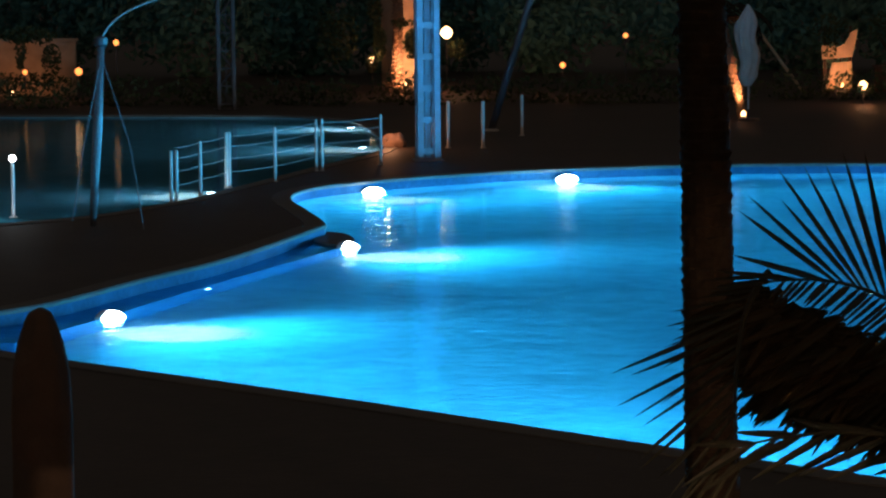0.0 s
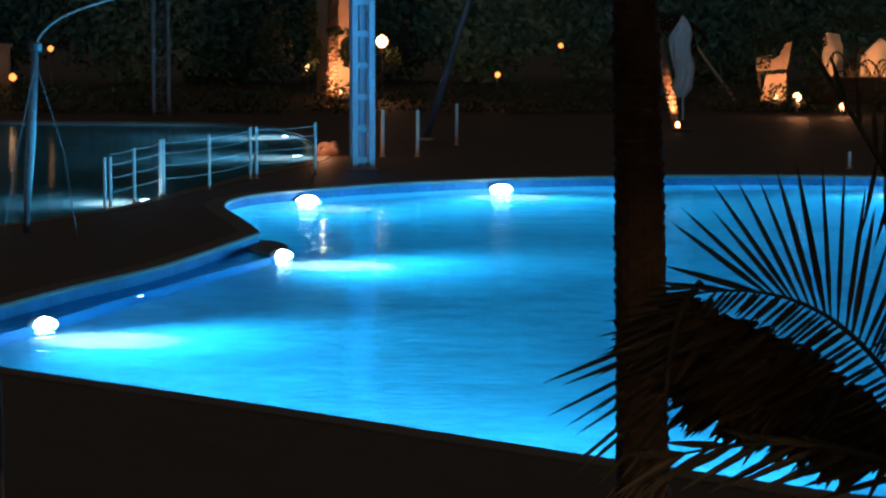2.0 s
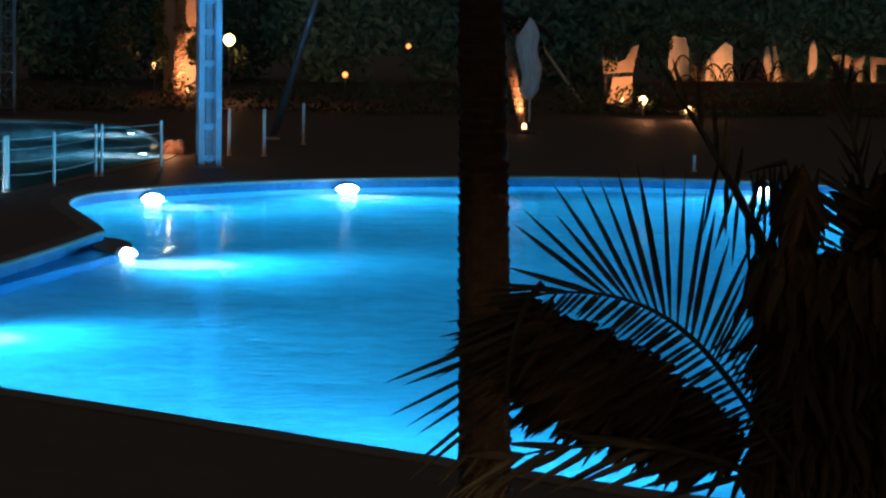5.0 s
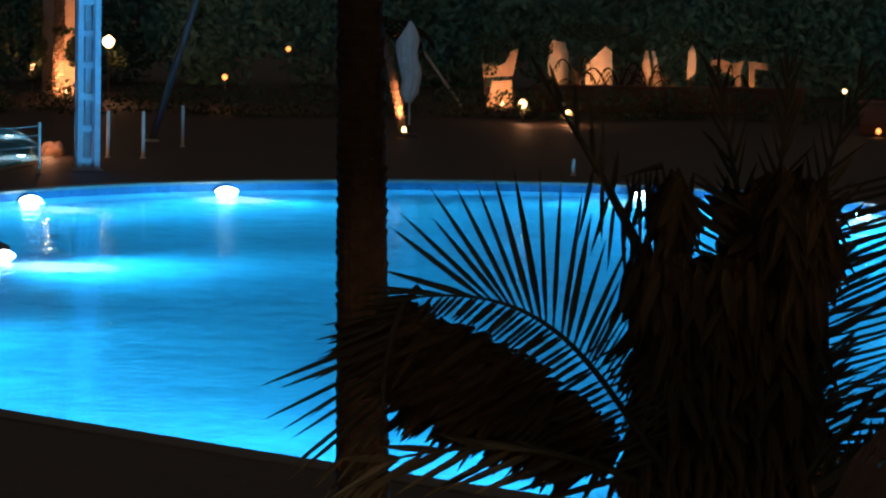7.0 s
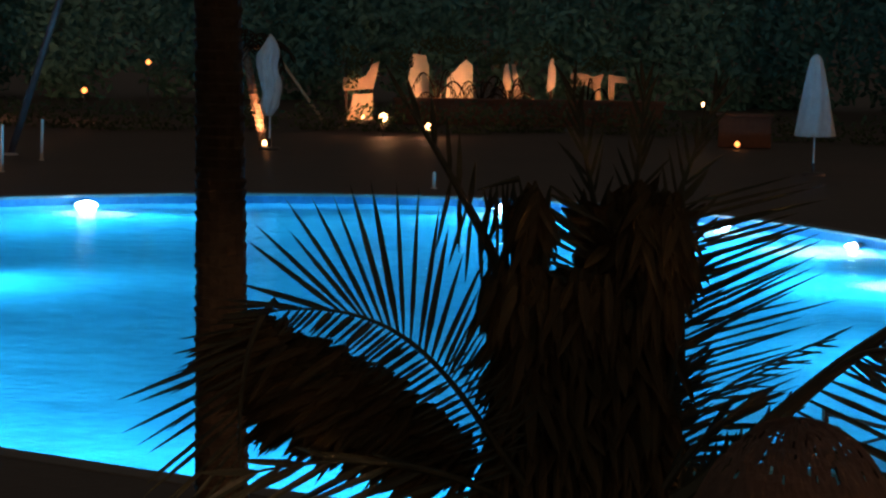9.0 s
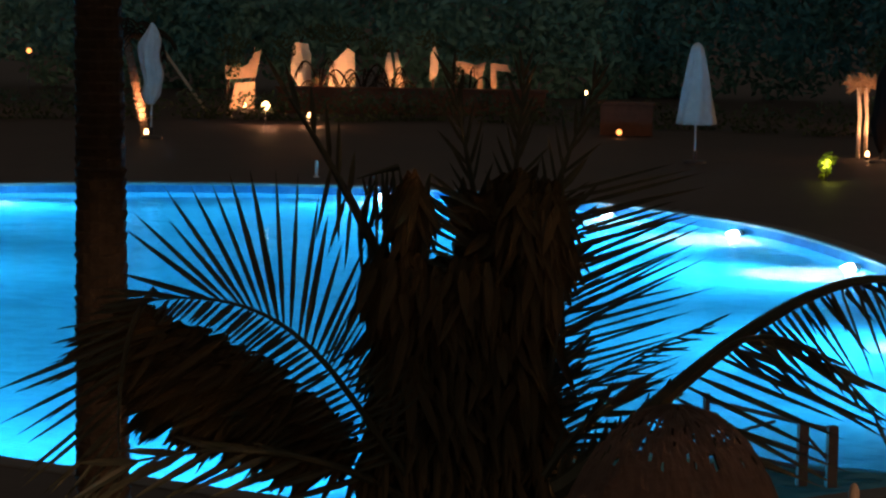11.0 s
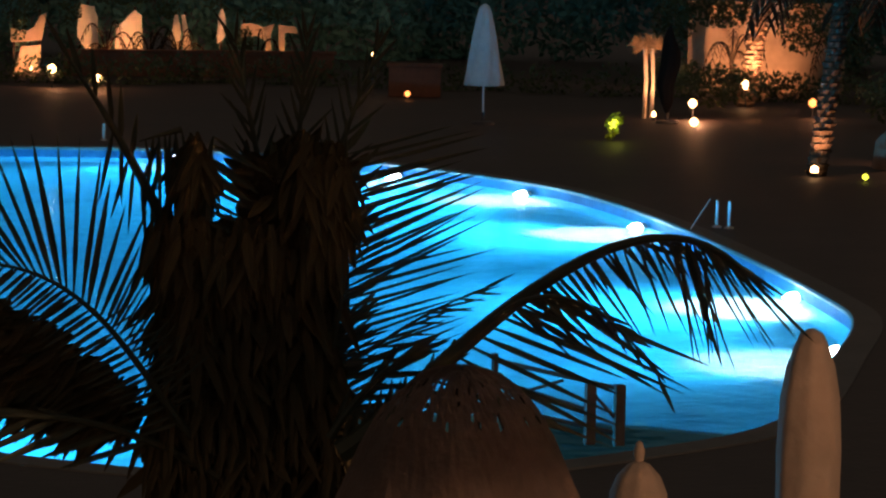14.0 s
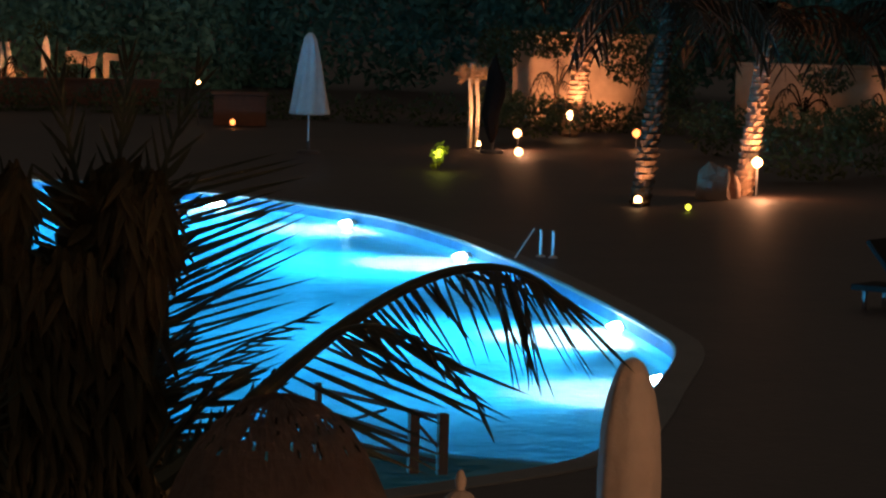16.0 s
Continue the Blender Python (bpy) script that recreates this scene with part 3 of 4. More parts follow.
def crown(parent, centre, count, reach, rise, blades, width=0.05, seed=1, mat=None):
    """Arching leaves all round a palm's top."""
    rnd = random.Random(seed)
    c = Vector(centre)
    for k in range(count):
        a = math.tau * (k + rnd.uniform(-0.3, 0.3)) / count
        d = Vector((math.cos(a), math.sin(a), 0))
        up, r = rise * rnd.uniform(0.3, 1.2), reach * rnd.uniform(0.8, 1.1)
        line = bez(c, c + d * r * 0.35 + Vector((0, 0, up)), c + d * r * 0.8 + Vector((0, 0, up * 0.7)), c + d * r + Vector((0, 0, -reach * rnd.uniform(0.1, 0.55))), 12)
        bm = bmesh.new()
        tube(bm, line, [0.03 * (1 - 0.07 * i) for i in range(13)], 5)
        stalk = part("stalk", bm, mat or FROND, parent)
        bm = bmesh.new()
        for i in range(blades):
            f = 1.5 + 10.4 * i / blades
            p = line[int(f)].lerp(line[int(f) + 1], f - int(f))
            along = (line[int(f) + 1] - line[int(f)]).normalized()
            for s in (-1, 1):
                side = along.cross(Vector((0, 0, 1))).normalized() * s
                leaflet(bm, p, along * 0.6 + side * 0.8 + Vector((0, 0, -0.25 + rnd.uniform(-0.15, 0.15))), reach * 0.27 * (1 - 0.5 * abs(i / blades - 0.4)), width, 0.35, Vector((0, 0, 1)))
        tagged(part("foliage", bm, mat or FROND, stalk), kind="stuff")


# slim palm with a ragged trunk
t = thing("palm_tree", (0, 0, 0), "slim dark palm with a ragged ringed trunk", "palm")
part("trunk", trunk_mesh(1.60, 19.15, [(0.12, 0, 0), (0.06, 0, 1.3), (0.03, 0, 3.0), (0.0, 0, 4.1), (-0.12, 0, 6.6)], 0.170, 0.126, 0.066, 0.12), SHADED_BARK, t)
crown(t, (1.48, 19.15, 6.55), 13, 2.0, 0.9, 16, 0.04, 3)

# bushy palm near the camera, with arching leaves on both sides
t = thing("palm_tree", (0, 0, 0), "low bushy palm with drooping feathered leaves", "palm")
part("trunk", trunk_mesh(2.26, 10.2, [(0, 0, 0), (0, 0, 2.0), (0, 0, 3.6)], 0.20, 0.165, 0.11, 0.16, 22), SHADED_BARK, t)
Y = 9.9
frond(t, ((1.88, Y, 2.759), (1.625, Y, 3.08), (1.50, Y, 3.44), (0.94, Y, 3.318)), 0.014,
      [(8, 0.775, 0.59, 143, 99, 0.40, 0.50, 0.0, 0.021), (8, 0.565, 0.39, 94, 60, 0.52, 0.32, 0.0, 0.021), (3, 0.80, 0.92, 165, 186, 0.30, 0.2, 0.0, 0.024),
       (22, 0.90, 0.50, 228, 216, 0.10, 0.2, 0.0, 0.015), (18, 0.48, 0.06, 214, 198, 0.2, 0.16, 0.0, 0.016), (14, 0.40, 0.12, 62, 40, 0.22, 0.2, 0.0, 0.010), (14, 0.42, 0.1, 30, 18, 0.14, 0.15, 0.0, 0.010)], 0.9)
frond(t, ((1.06, Y + 0.1, 3.36), (0.96, Y + 0.1, 3.28), (0.92, Y + 0.1, 3.02), (0.96, Y + 0.1, 2.70)), 0.014,
      [(6, 0.06, 0.36, 184, 199, 0.17, 0.30, 0.0, 0.013), (13, 0.38, 1.0, 201, 244, 0.42, 0.38, 0.0, 0.016), (6, 0.3, 0.9, 205, 228, 0.32, 0.42, 0.0, 0.012)], 1.6)
frond(t, ((1.98, Y + 0.05, 2.62), (1.65, Y + 0.05, 2.84), (1.3, Y + 0.05, 2.88), (0.98, Y + 0.05, 2.80)), 0.018,
      [(9, 0.25, 1.0, 198, 212, 0.34, 0.30, 0.0, 0.028), (6, 0.3, 0.95, 160, 176, 0.24, 0.18, 0.0, 0.024)], 4)
frond(t, ((2.33, Y - 0.2, 2.735), (2.52, Y - 0.25, 2.84), (3.18, Y - 0.35, 3.735), (3.58, Y - 0.5, 3.36)), 0.040,
      [(34, 0.48, 0.95, -46, -62, 0.13, 0.18, 0.0, 0.014), (15, 0.22, 0.56, -15, -30, 0.60, 0.62, 0.05, 0.021), (14, 0.50, 0.80, -36, -66, 0.34, 0.32, 0.05, 0.012), (6, 0.85, 0.91, -79, -75, 0.46, 0.36, 0.0, 0.015), (15, 0.83, 1.0, -76, -40, 0.44, 0.36, 0.03, 0.010), (7, 0.76, 0.98, -18, -34, 0.2, 0.26, 0.03, 0.018), (26, 0.03, 0.45, 12, 38, 0.16, 0.07, 0.0, 0.021), (18, 0.02, 0.38, 84, 72, 0.13, 0.07, 0.0, 0.021)], 5)
frond(t, ((2.30, Y + 0.1, 2.80), (2.40, Y + 0.1, 3.10), (2.42, Y + 0.1, 3.40), (2.40, Y + 0.1, 3.80)), 0.022,
      [(20, 0.44, 0.90, 27, 11, 0.52, 0.44, 0.0, 0.016), (13, 0.10, 0.50, 22, 14, 0.52, 0.50, 0.0, 0.012), (18, 0.0, 0.34, 28, 40, 0.26, 0.2, 0.0, 0.018), (14, 0.0, 0.9, 5, 50, 0.22, 0.16, 0.0, 0.022)], 2.2)
frond(t, ((2.76, 9.40, 3.20), (2.88, 9.36, 3.33), (3.08, 9.30, 3.32), (3.27, 9.22, 3.0)), 0.012,
      [(14, 0.15, 0.95, -30, -62, 0.20, 0.13, 0.0, 0.015), (9, 0.2, 0.8, -12, -30, 0.16, 0.12, 0.0, 0.014)], 5)
frond(t, ((2.38, 9.62, 3.06), (2.52, 9.6, 3.17), (2.66, 9.56, 3.25), (2.80, 9.52, 3.30)), 0.007,
      [(9, 0.05, 0.9, 14, 20, 0.22, 0.12, 0.0, 0.009), (8, 0.0, 0.8, -12, 2, 0.16, 0.1, 0.0, 0.009)], 6)
frond(t, ((2.30, 9.72, 2.78), (2.38, 9.7, 2.92), (2.46, 9.68, 3.0), (2.54, 9.66, 3.06)), 0.016,
      [(14, 0.0, 1.0, 60, 24, 0.2, 0.14, 0.0, 0.02), (12, 0.0, 1.0, -8, 18, 0.2, 0.14, 0.0, 0.02)], 8)
frond(t, ((1.98, Y + 0.2, 3.10), (1.84, Y + 0.2, 3.40), (1.72, Y + 0.2, 3.66), (1.50, Y + 0.2, 3.98)), 0.030,
      [(14, 0.2, 0.75, -78, -96, 0.22, 0.24, 0.0, 0.016), (8, 0.5, 1.0, 80, 110, 0.16, 0.2, 0.0, 0.02)], 6)
# blades hanging before the lamp on the far side, and a slanting comb beside them
frond(t, ((1.86, Y + 0.15, 3.76), (1.82, Y + 0.15, 3.75), (1.78, Y + 0.15, 3.74), (1.72, Y + 0.15, 3.72)), 0.012,
      [(6, 0.0, 0.75, -84, -92, 0.30, 0.24, 0.0, 0.016), (3, 0.1, 0.9, -98, -80, 0.16, 0.14, 0.0, 0.012)], 3)
frond(t, ((1.945, Y + 0.12, 3.46), (1.945, Y + 0.12, 3.55), (1.95, Y + 0.12, 3.64), (1.96, Y + 0.12, 3.74)), 0.018,
      [(9, 0.0, 1.0, -26, -34, 0.15, 0.20, 0.0, 0.018), (5, 0.3, 1.0, -110, -100, 0.12, 0.12, 0.0, 0.014)], 3)
for k in range(3):
    a = 70 + 16 * k
    d = heading(a)
    base = Vector((2.36 - 0.09 * k, Y + 0.3, 3.5))
    frond(t, (base, base + d * 0.2, base + d * 0.4, base + d * 0.55), 0.014,
          [(9, 0.1, 1.0, a + 30, a + 14, 0.2, 0.12, 0.03, 0.014), (9, 0.1, 1.0, a - 30, a - 14, 0.2, 0.12, 0.03, 0.014)], 5)


def skirt(name, centre, radii, count, angle, spread, length, mat, parent, label, width=0.035, seed=2):
    """Dense hanging dead blades and leaves round a core."""
    rnd = random.Random(seed)
    bm = bmesh.new()
    for k in range(count):
        while True:
            v = Vector((rnd.uniform(-1, 1), rnd.uniform(-1, 1), rnd.uniform(-1, 1)))
            if v.length < 1:
                break
        p = Vector(centre) + Vector((v.x * radii[0], v.y * radii[1], v.z * radii[2]))
        leaflet(bm, p, heading(angle + rnd.gauss(0, spread), rnd.uniform(-0.6, 0.6)), length * rnd.uniform(0.6, 1.2), width * rnd.uniform(0.7, 1.3), 0.1, Vector((rnd.uniform(-0.3, 0.3), -1, 0.2)))
    return tagged(part(name, bm, mat, parent, label), kind="stuff")


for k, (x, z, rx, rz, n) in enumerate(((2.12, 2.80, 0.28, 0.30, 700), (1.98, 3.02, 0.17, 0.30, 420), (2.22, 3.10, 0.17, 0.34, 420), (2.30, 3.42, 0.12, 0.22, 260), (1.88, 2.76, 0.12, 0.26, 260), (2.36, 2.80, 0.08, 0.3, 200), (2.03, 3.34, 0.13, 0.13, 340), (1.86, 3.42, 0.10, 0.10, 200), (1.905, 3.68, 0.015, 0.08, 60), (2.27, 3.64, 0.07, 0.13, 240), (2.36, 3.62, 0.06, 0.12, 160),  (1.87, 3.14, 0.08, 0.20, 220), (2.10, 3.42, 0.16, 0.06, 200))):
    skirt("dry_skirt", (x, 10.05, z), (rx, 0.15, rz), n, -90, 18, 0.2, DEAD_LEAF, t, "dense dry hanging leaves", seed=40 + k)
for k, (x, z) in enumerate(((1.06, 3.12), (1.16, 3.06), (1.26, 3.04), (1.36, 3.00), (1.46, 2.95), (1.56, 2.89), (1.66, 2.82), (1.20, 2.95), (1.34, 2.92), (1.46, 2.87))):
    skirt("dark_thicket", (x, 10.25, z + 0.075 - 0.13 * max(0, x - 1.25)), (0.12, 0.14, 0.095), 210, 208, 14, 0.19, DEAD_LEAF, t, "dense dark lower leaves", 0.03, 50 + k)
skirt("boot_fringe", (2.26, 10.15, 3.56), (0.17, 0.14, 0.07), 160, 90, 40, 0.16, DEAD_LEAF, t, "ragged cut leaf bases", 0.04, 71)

# ---- the gardens behind ----
def leaf_mass(name, places, mat, label, category, leaf, seed, kind=""):
    """Many small leaves in clumps: (x, y, z, rx, ry, rz, count)."""
    rnd = random.Random(seed)
    verts, faces = [], []
    for x, y, z, rx, ry, rz, n in places:
        for k in range(n):
            while True:
                v = Vector((rnd.uniform(-1, 1), rnd.uniform(-1, 1), rnd.uniform(-1, 1)))
                if 0.25 < v.length < 1:
                    break
            p = Vector((x + v.x * rx, y + v.y * ry, max(0.04, z + v.z * rz)))
            u = Vector((rnd.gauss(0, 1), rnd.gauss(0, 1), rnd.gauss(0, 1))).normalized()
            w = u.cross(Vector((rnd.gauss(0, 1), rnd.gauss(0, 1), rnd.gauss(0, 1)))).normalized()
            s = leaf * rnd.uniform(0.6, 1.4)
            i = len(verts)
            verts += [p - u * s, p + w * s * 0.42, p + u * s, p - w * s * 0.42]
            faces.append((i, i + 1, i + 2, i + 3))
    me = bpy.data.meshes.new(name)
    me.from_pydata([tuple(v) for v in verts], [], faces)
    me.materials.append(mat)
    ob = new(name, me)
    return tagged(ob, label, category, kind=kind)


rnd = random.Random(11)
belt = []
for k in range(60):
    x = -34 + 1.6 * k
    belt.append((x + rnd.uniform(-0.6, 0.6), 112 - max(0, x - 24) * 0.35 + rnd.uniform(-2, 2), 2.6 + rnd.uniform(-0.4, 1.4), 2.0, 1.6, 2.9 + rnd.uniform(-0.5, 1.0), 1900))
# upper tier out of view, added to block low sky reflected in the water
tall = []
for k in range(44):
    x = -40 + 2.4 * k
    tall.append((x + rnd.uniform(-1, 1), 118 - max(0, x - 24) * 0.35 + rnd.uniform(-2, 2), 9.0 + rnd.uniform(-1.5, 2.5), 3.2, 2.2, 5.0 + rnd.uniform(-0.5, 1.5), 900))
leaf_mass("sky_screen_trees", tall, TREES, "tall trees added out of view to screen the low sky from the water", "trees", 0.5, 23, "stuff")
leaf_mass("tree_belt", belt, TREES, "dark belt of garden trees behind the pools", "trees", 0.18, 21, "stuff")
low = []
for k in range(40):
    x = -16 + 1.45 * k
    low.append((x + rnd.uniform(-0.4, 0.4), 90 - max(0, x - 18) * 0.55 + rnd.uniform(-1, 1), 0.35, 1.0, 0.7, 0.42 + rnd.uniform(0, 0.25), 280))
PAVILION_LEAVES = [(-2.1, 99.3, 2.5, 0.25, 0.6, 130), (-1.95, 99.2, 1.5, 0.22, 0.6, 200), (-0.95, 99.2, 1.45, 0.24, 0.5, 240), (-1.2, 99.4, 2.15, 0.4, 0.15, 50), (-3.3, 99.0, 1.8, 0.7, 1.0, 300), (-2.2, 98.6, 0.9, 0.2, 0.3, 70), (0.5, 98.6, 1.3, 0.3, 0.4, 90)]
CABANA_LEAVES = [(12.0, 96.0, 2.0, 0.7, 0.4, 120), (13.5, 95.6, 2.0, 0.4, 0.5, 110), (16.5, 95.4, 2.1, 0.4, 0.35, 90), (18.0, 95.0, 2.3, 0.5, 0.3, 70), (19.6, 95.0, 1.95, 0.9, 0.25, 140), (14.9, 95.2, 2.45, 1.2, 0.3, 220), (11.85, 86.9, 0.45, 0.22, 0.16, 16), (13.1, 86.7, 0.22, 0.25, 0.16, 18), (12.1, 96.9, 1.4, 0.25, 0.5, 60), (19.1, 96.0, 1.1, 0.3, 0.45, 70)]
WALL_LEAVES = [(29.6, 85.4, 2.2, 0.7, 0.8, 420), (31.0, 85.2, 2.45, 1.2, 0.5, 520), (33.4, 84.8, 2.1, 0.9, 0.9, 560), (34.8, 84.6, 1.3, 0.8, 1.2, 380), (31.5, 84.4, 0.4, 2.4, 0.4, 420), (26.5, 76.5, 1.0, 0.9, 0.5, 300), (28.0, 77.0, 0.7, 1.2, 0.6, 380), (30.6, 71.5, 0.7, 1.0, 0.7, 380), (29.0, 62.5, 0.8, 1.5, 0.8, 600), (31.5, 64.0, 0.9, 1.6, 0.9, 600)]
EDGE_LEAVES = [ (38.2, 81.5, 1.6, 0.9, 0.4, 260), (40.6, 81.0, 1.75, 1.2, 0.35, 300), (42.0, 81.0, 1.3, 0.8, 0.6, 260), (39.8, 80.8, 0.5, 2.4, 0.4, 420), (-14.8, 95.0, 1.7, 0.9, 0.5, 260), (-12.6, 95.0, 1.95, 0.9, 0.3, 220), (-13.0, 94.6, 0.55, 2.0, 0.3, 300), (-12.85, 95.0, 1.5, 0.16, 0.7, 160), (-14.3, 95.0, 1.1, 0.5, 0.3, 160), (-11.9, 95.0, 1.2, 0.3, 0.5, 150), (-16.0, 94.8, 1.0, 0.8, 0.9, 260)]
for rows in (PAVILION_LEAVES, CABANA_LEAVES, WALL_LEAVES, EDGE_LEAVES):
    for x, y, z, rx, rz, n in rows:
        low.append((x, y, z, rx, 0.45, rz, int(n * 1.5)))
leaf_mass("low_hedge", low, SHRUB, "low dark hedge beyond the pool deck", "hedge", 0.085, 22, "stuff")


LIME = material("lime_leaf", (0.25, 0.3, 0.03), 0.6, scale=4, vary=0.4, islands=True)
leaf_mass("lit_shrub", [(21.36, 65.42, 0.40, 0.24, 0.16, 0.24, 60), (21.30, 65.4, 0.16, 0.16, 0.14, 0.14, 24)], LIME, "small yellow-green shrub lit by a ball lamp", "shrub", 0.075, 24)


def garden_lamp(x, y, z, watt, bulb=BULB, r=0.09, colour=WARM, label="small lit garden lamp on a short stake", group="garden lamps", front=0.3):
    t = thing("garden_lamp", (x, y, 0), label, "lamp", group)
    bm = bmesh.new()
    lathe(bm, [(0.05, 0.0), (0.018, 0.02), (0.018, max(0.05, z - r * 0.6))], 8)
    part("stake", bm, DARK_STEEL, t)
    bm = bmesh.new()
    lathe(bm, [(r * 0.3, z - r), (r * 0.85, z - r * 0.5), (r, z), (r * 0.8, z + r * 0.55), (r * 0.2, z + r)], 14)
    part("globe", bm, bulb, t, "glowing glass globe", smooth=True)
    if watt:
        lamp("POINT", (x, y - front, z + 0.05), watt, colour, 0.08)
    return t


garden_lamp(11.83, 87.2, 0.55, 20, r=0.12)
garden_lamp(13.10, 87.0, 0.30, 20, r=0.10)
garden_lamp(5.62, 94.8, 1.79, 0, BULB_SOFT, 0.08)
garden_lamp(20.1, 83.0, 1.2, 0, r=0.06)
garden_lamp(20.9, 82.3, 0.16, 0, BULB_SOFT, 0.08)
garden_lamp(26.0, 73.4, 0.42, 45, r=0.105)
garden_lamp(25.2, 71.0, 0.10, 7, r=0.1)
garden_lamp(29.56, 74.3, 0.40, 8, BULB_SOFT, 0.11)
garden_lamp(22.73, 54.3, 0.09, 0, BULB_GREEN, 0.06)
garden_lamp(-9.87, 94.5, 1.72, 0, BULB_SOFT, 0.09)
garden_lamp(-11.0, 94.3, 0.86, 1.5, BULB_SOFT, 0.12)
garden_lamp(-12.6, 94.1, 0.86, 0, BULB_SOFT, 0.08)
garden_lamp(3.7, 94.9, 0.90, 4, BULB_SOFT, 0.09)
garden_lamp(0.17, 98.0, 1.84, 25, r=0.19)
garden_lamp(-2.2, 99.0, 0.98, 8, r=0.1)
garden_lamp(21.36, 65.5, 0.38, 2, BULB_GREEN, 0.12, (0.8, 0.8, 0.1), "yellow-green glowing ball lamp on the deck")


def uplight(x, y, tx, ty, tz, watt, r=0.12, cone=110):
    t = thing("uplight", (x, y, 0), "warm ground spotlight at a palm's foot", "lamp", "uplights")
    bm = bmesh.new()
    lathe(bm, [(r * 1.1, 0.0), (r * 1.15, 0.08), (r * 0.9, 0.10)], 14)
    part("housing", bm, DARK_STEEL, t)
    bm = bmesh.new()
    lathe(bm, [(r * 0.95, 0.09), (r, 0.14), (r * 0.8, 0.20), (r * 0.1, 0.23)], 14)
    part("lens", bm, BULB, t, "glowing warm lens", smooth=True)
    lamp("SPOT", (x, y - 0.1, 0.35), watt, WARM, 0.06, (tx, ty, tz), cone, 0.6)


def garden_palm(x, y, r, h, lean, n, reach, seed, label, bark=None):
    t = thing("palm_tree", (0, 0, 0), label, "palm")
    part("trunk", trunk_mesh(x, y, [(0, 0, 0), (lean * 0.5, 0, h * 0.5), (lean, 0, h)], r * 1.1, r * 0.9, 0.13, 0.38, 15), bark or BARK, t)
    crown(t, (x + lean, y, h - 0.1), n, reach, 0.8, 13, 0.09, seed, UNLIT_FROND)
    return t


garden_palm(29.72, 79.7, 0.21, 4.5, 0.75, 12, 2.3, 31, "garden palm with a rough trunk lit from below")
garden_lamp(29.52, 79.1, 0.62, 0, r=0.12)
lamp("SPOT", (29.55, 78.8, 0.7), 420, WARM, 0.06, (30.0, 79.7, 1.7), 70, 0.8)
garden_palm(22.3, 55.7, 0.16, 3.9, 0.5, 12, 2.2, 32, "garden palm, its trunk dimly lit at the foot", SHADED_BARK)
uplight(22.12, 55.35, 22.45, 55.7, 1.5, 130, 0.075, 90)
garden_palm(25.72, 58.6, 0.165, 3.6, 0.48, 13, 2.3, 33, "garden palm brightly lit by a spotlight on its trunk")
garden_lamp(25.84, 58.2, 0.70, 0, r=0.11, label="bright warm spotlight on a stake by a palm")
lamp("SPOT", (25.86, 57.95, 0.62), 330, WARM, 0.06, (25.96, 58.6, 1.25), 80, 0.8)
lamp("POINT", (25.80, 57.85, 0.5), 60, WARM, 0.08)
garden_palm(33.4, 66.0, 0.22, 3.6, -0.2, 12, 2.4, 34, "unlit garden palm by the far wall")
garden_palm(-1.42, 100.7, 0.15, 4.6, 0.05, 12, 2.2, 37, "slim garden palm before the lit pavilion")
garden_palm(7.82, 80.6, 0.10, 2.6, -0.55, 9, 1.3, 38, "small palm lit beside the tied parasol")
uplight(7.78, 80.1, 7.66, 80.6, 0.85, 260, 0.06, 60)


def wall(name, x0, y0, x1, y1, h, mat, label, thick=0.25, sill=0.0):
    d = Vector((x1 - x0, y1 - y0, 0))
    n = d.length
    t = thing(name, (x0, y0, 0), label, "wall", turn=math.degrees(math.atan2(d.y, d.x)), kind="structure")
    bm = bmesh.new()
    box(bm, 0, n, 0, thick, sill, h, bevel=0.03)
    part("masonry", bm, mat, t)
    bm = bmesh.new()
    box(bm, -0.06, n + 0.06, -0.06, thick + 0.06, h, h + 0.09, bevel=0.02)
    part("cap_course", bm, mat, t)


wall("garden_wall", 31.1, 88.43, 35.5, 86.8, 2.6, PLASTER, "ochre plastered garden wall lit from below")
wall("garden_wall", 37.3, 85.9, 44.0, 83.4, 1.85, PLASTER, "low ochre garden wall, faintly lit")
wall("garden_wall", 13.2, 94.6, 21.6, 94.4, 0.74, TILE, "low dark red wall before the cabanas")
wall("garden_wall", -1.95, 101.5, -0.62, 101.5, 3.2, PLASTER, "lit ochre pavilion wall behind palms")
wall("garden_wall", -15.5, 97.0, -11.4, 97.0, 1.7, PLASTER, "dim ochre wall beyond the second pool")
wall("garden_wall", 20.7, 83.7, 22.1, 83.3, 0.85, TILE, "low red clay wall in the garden")


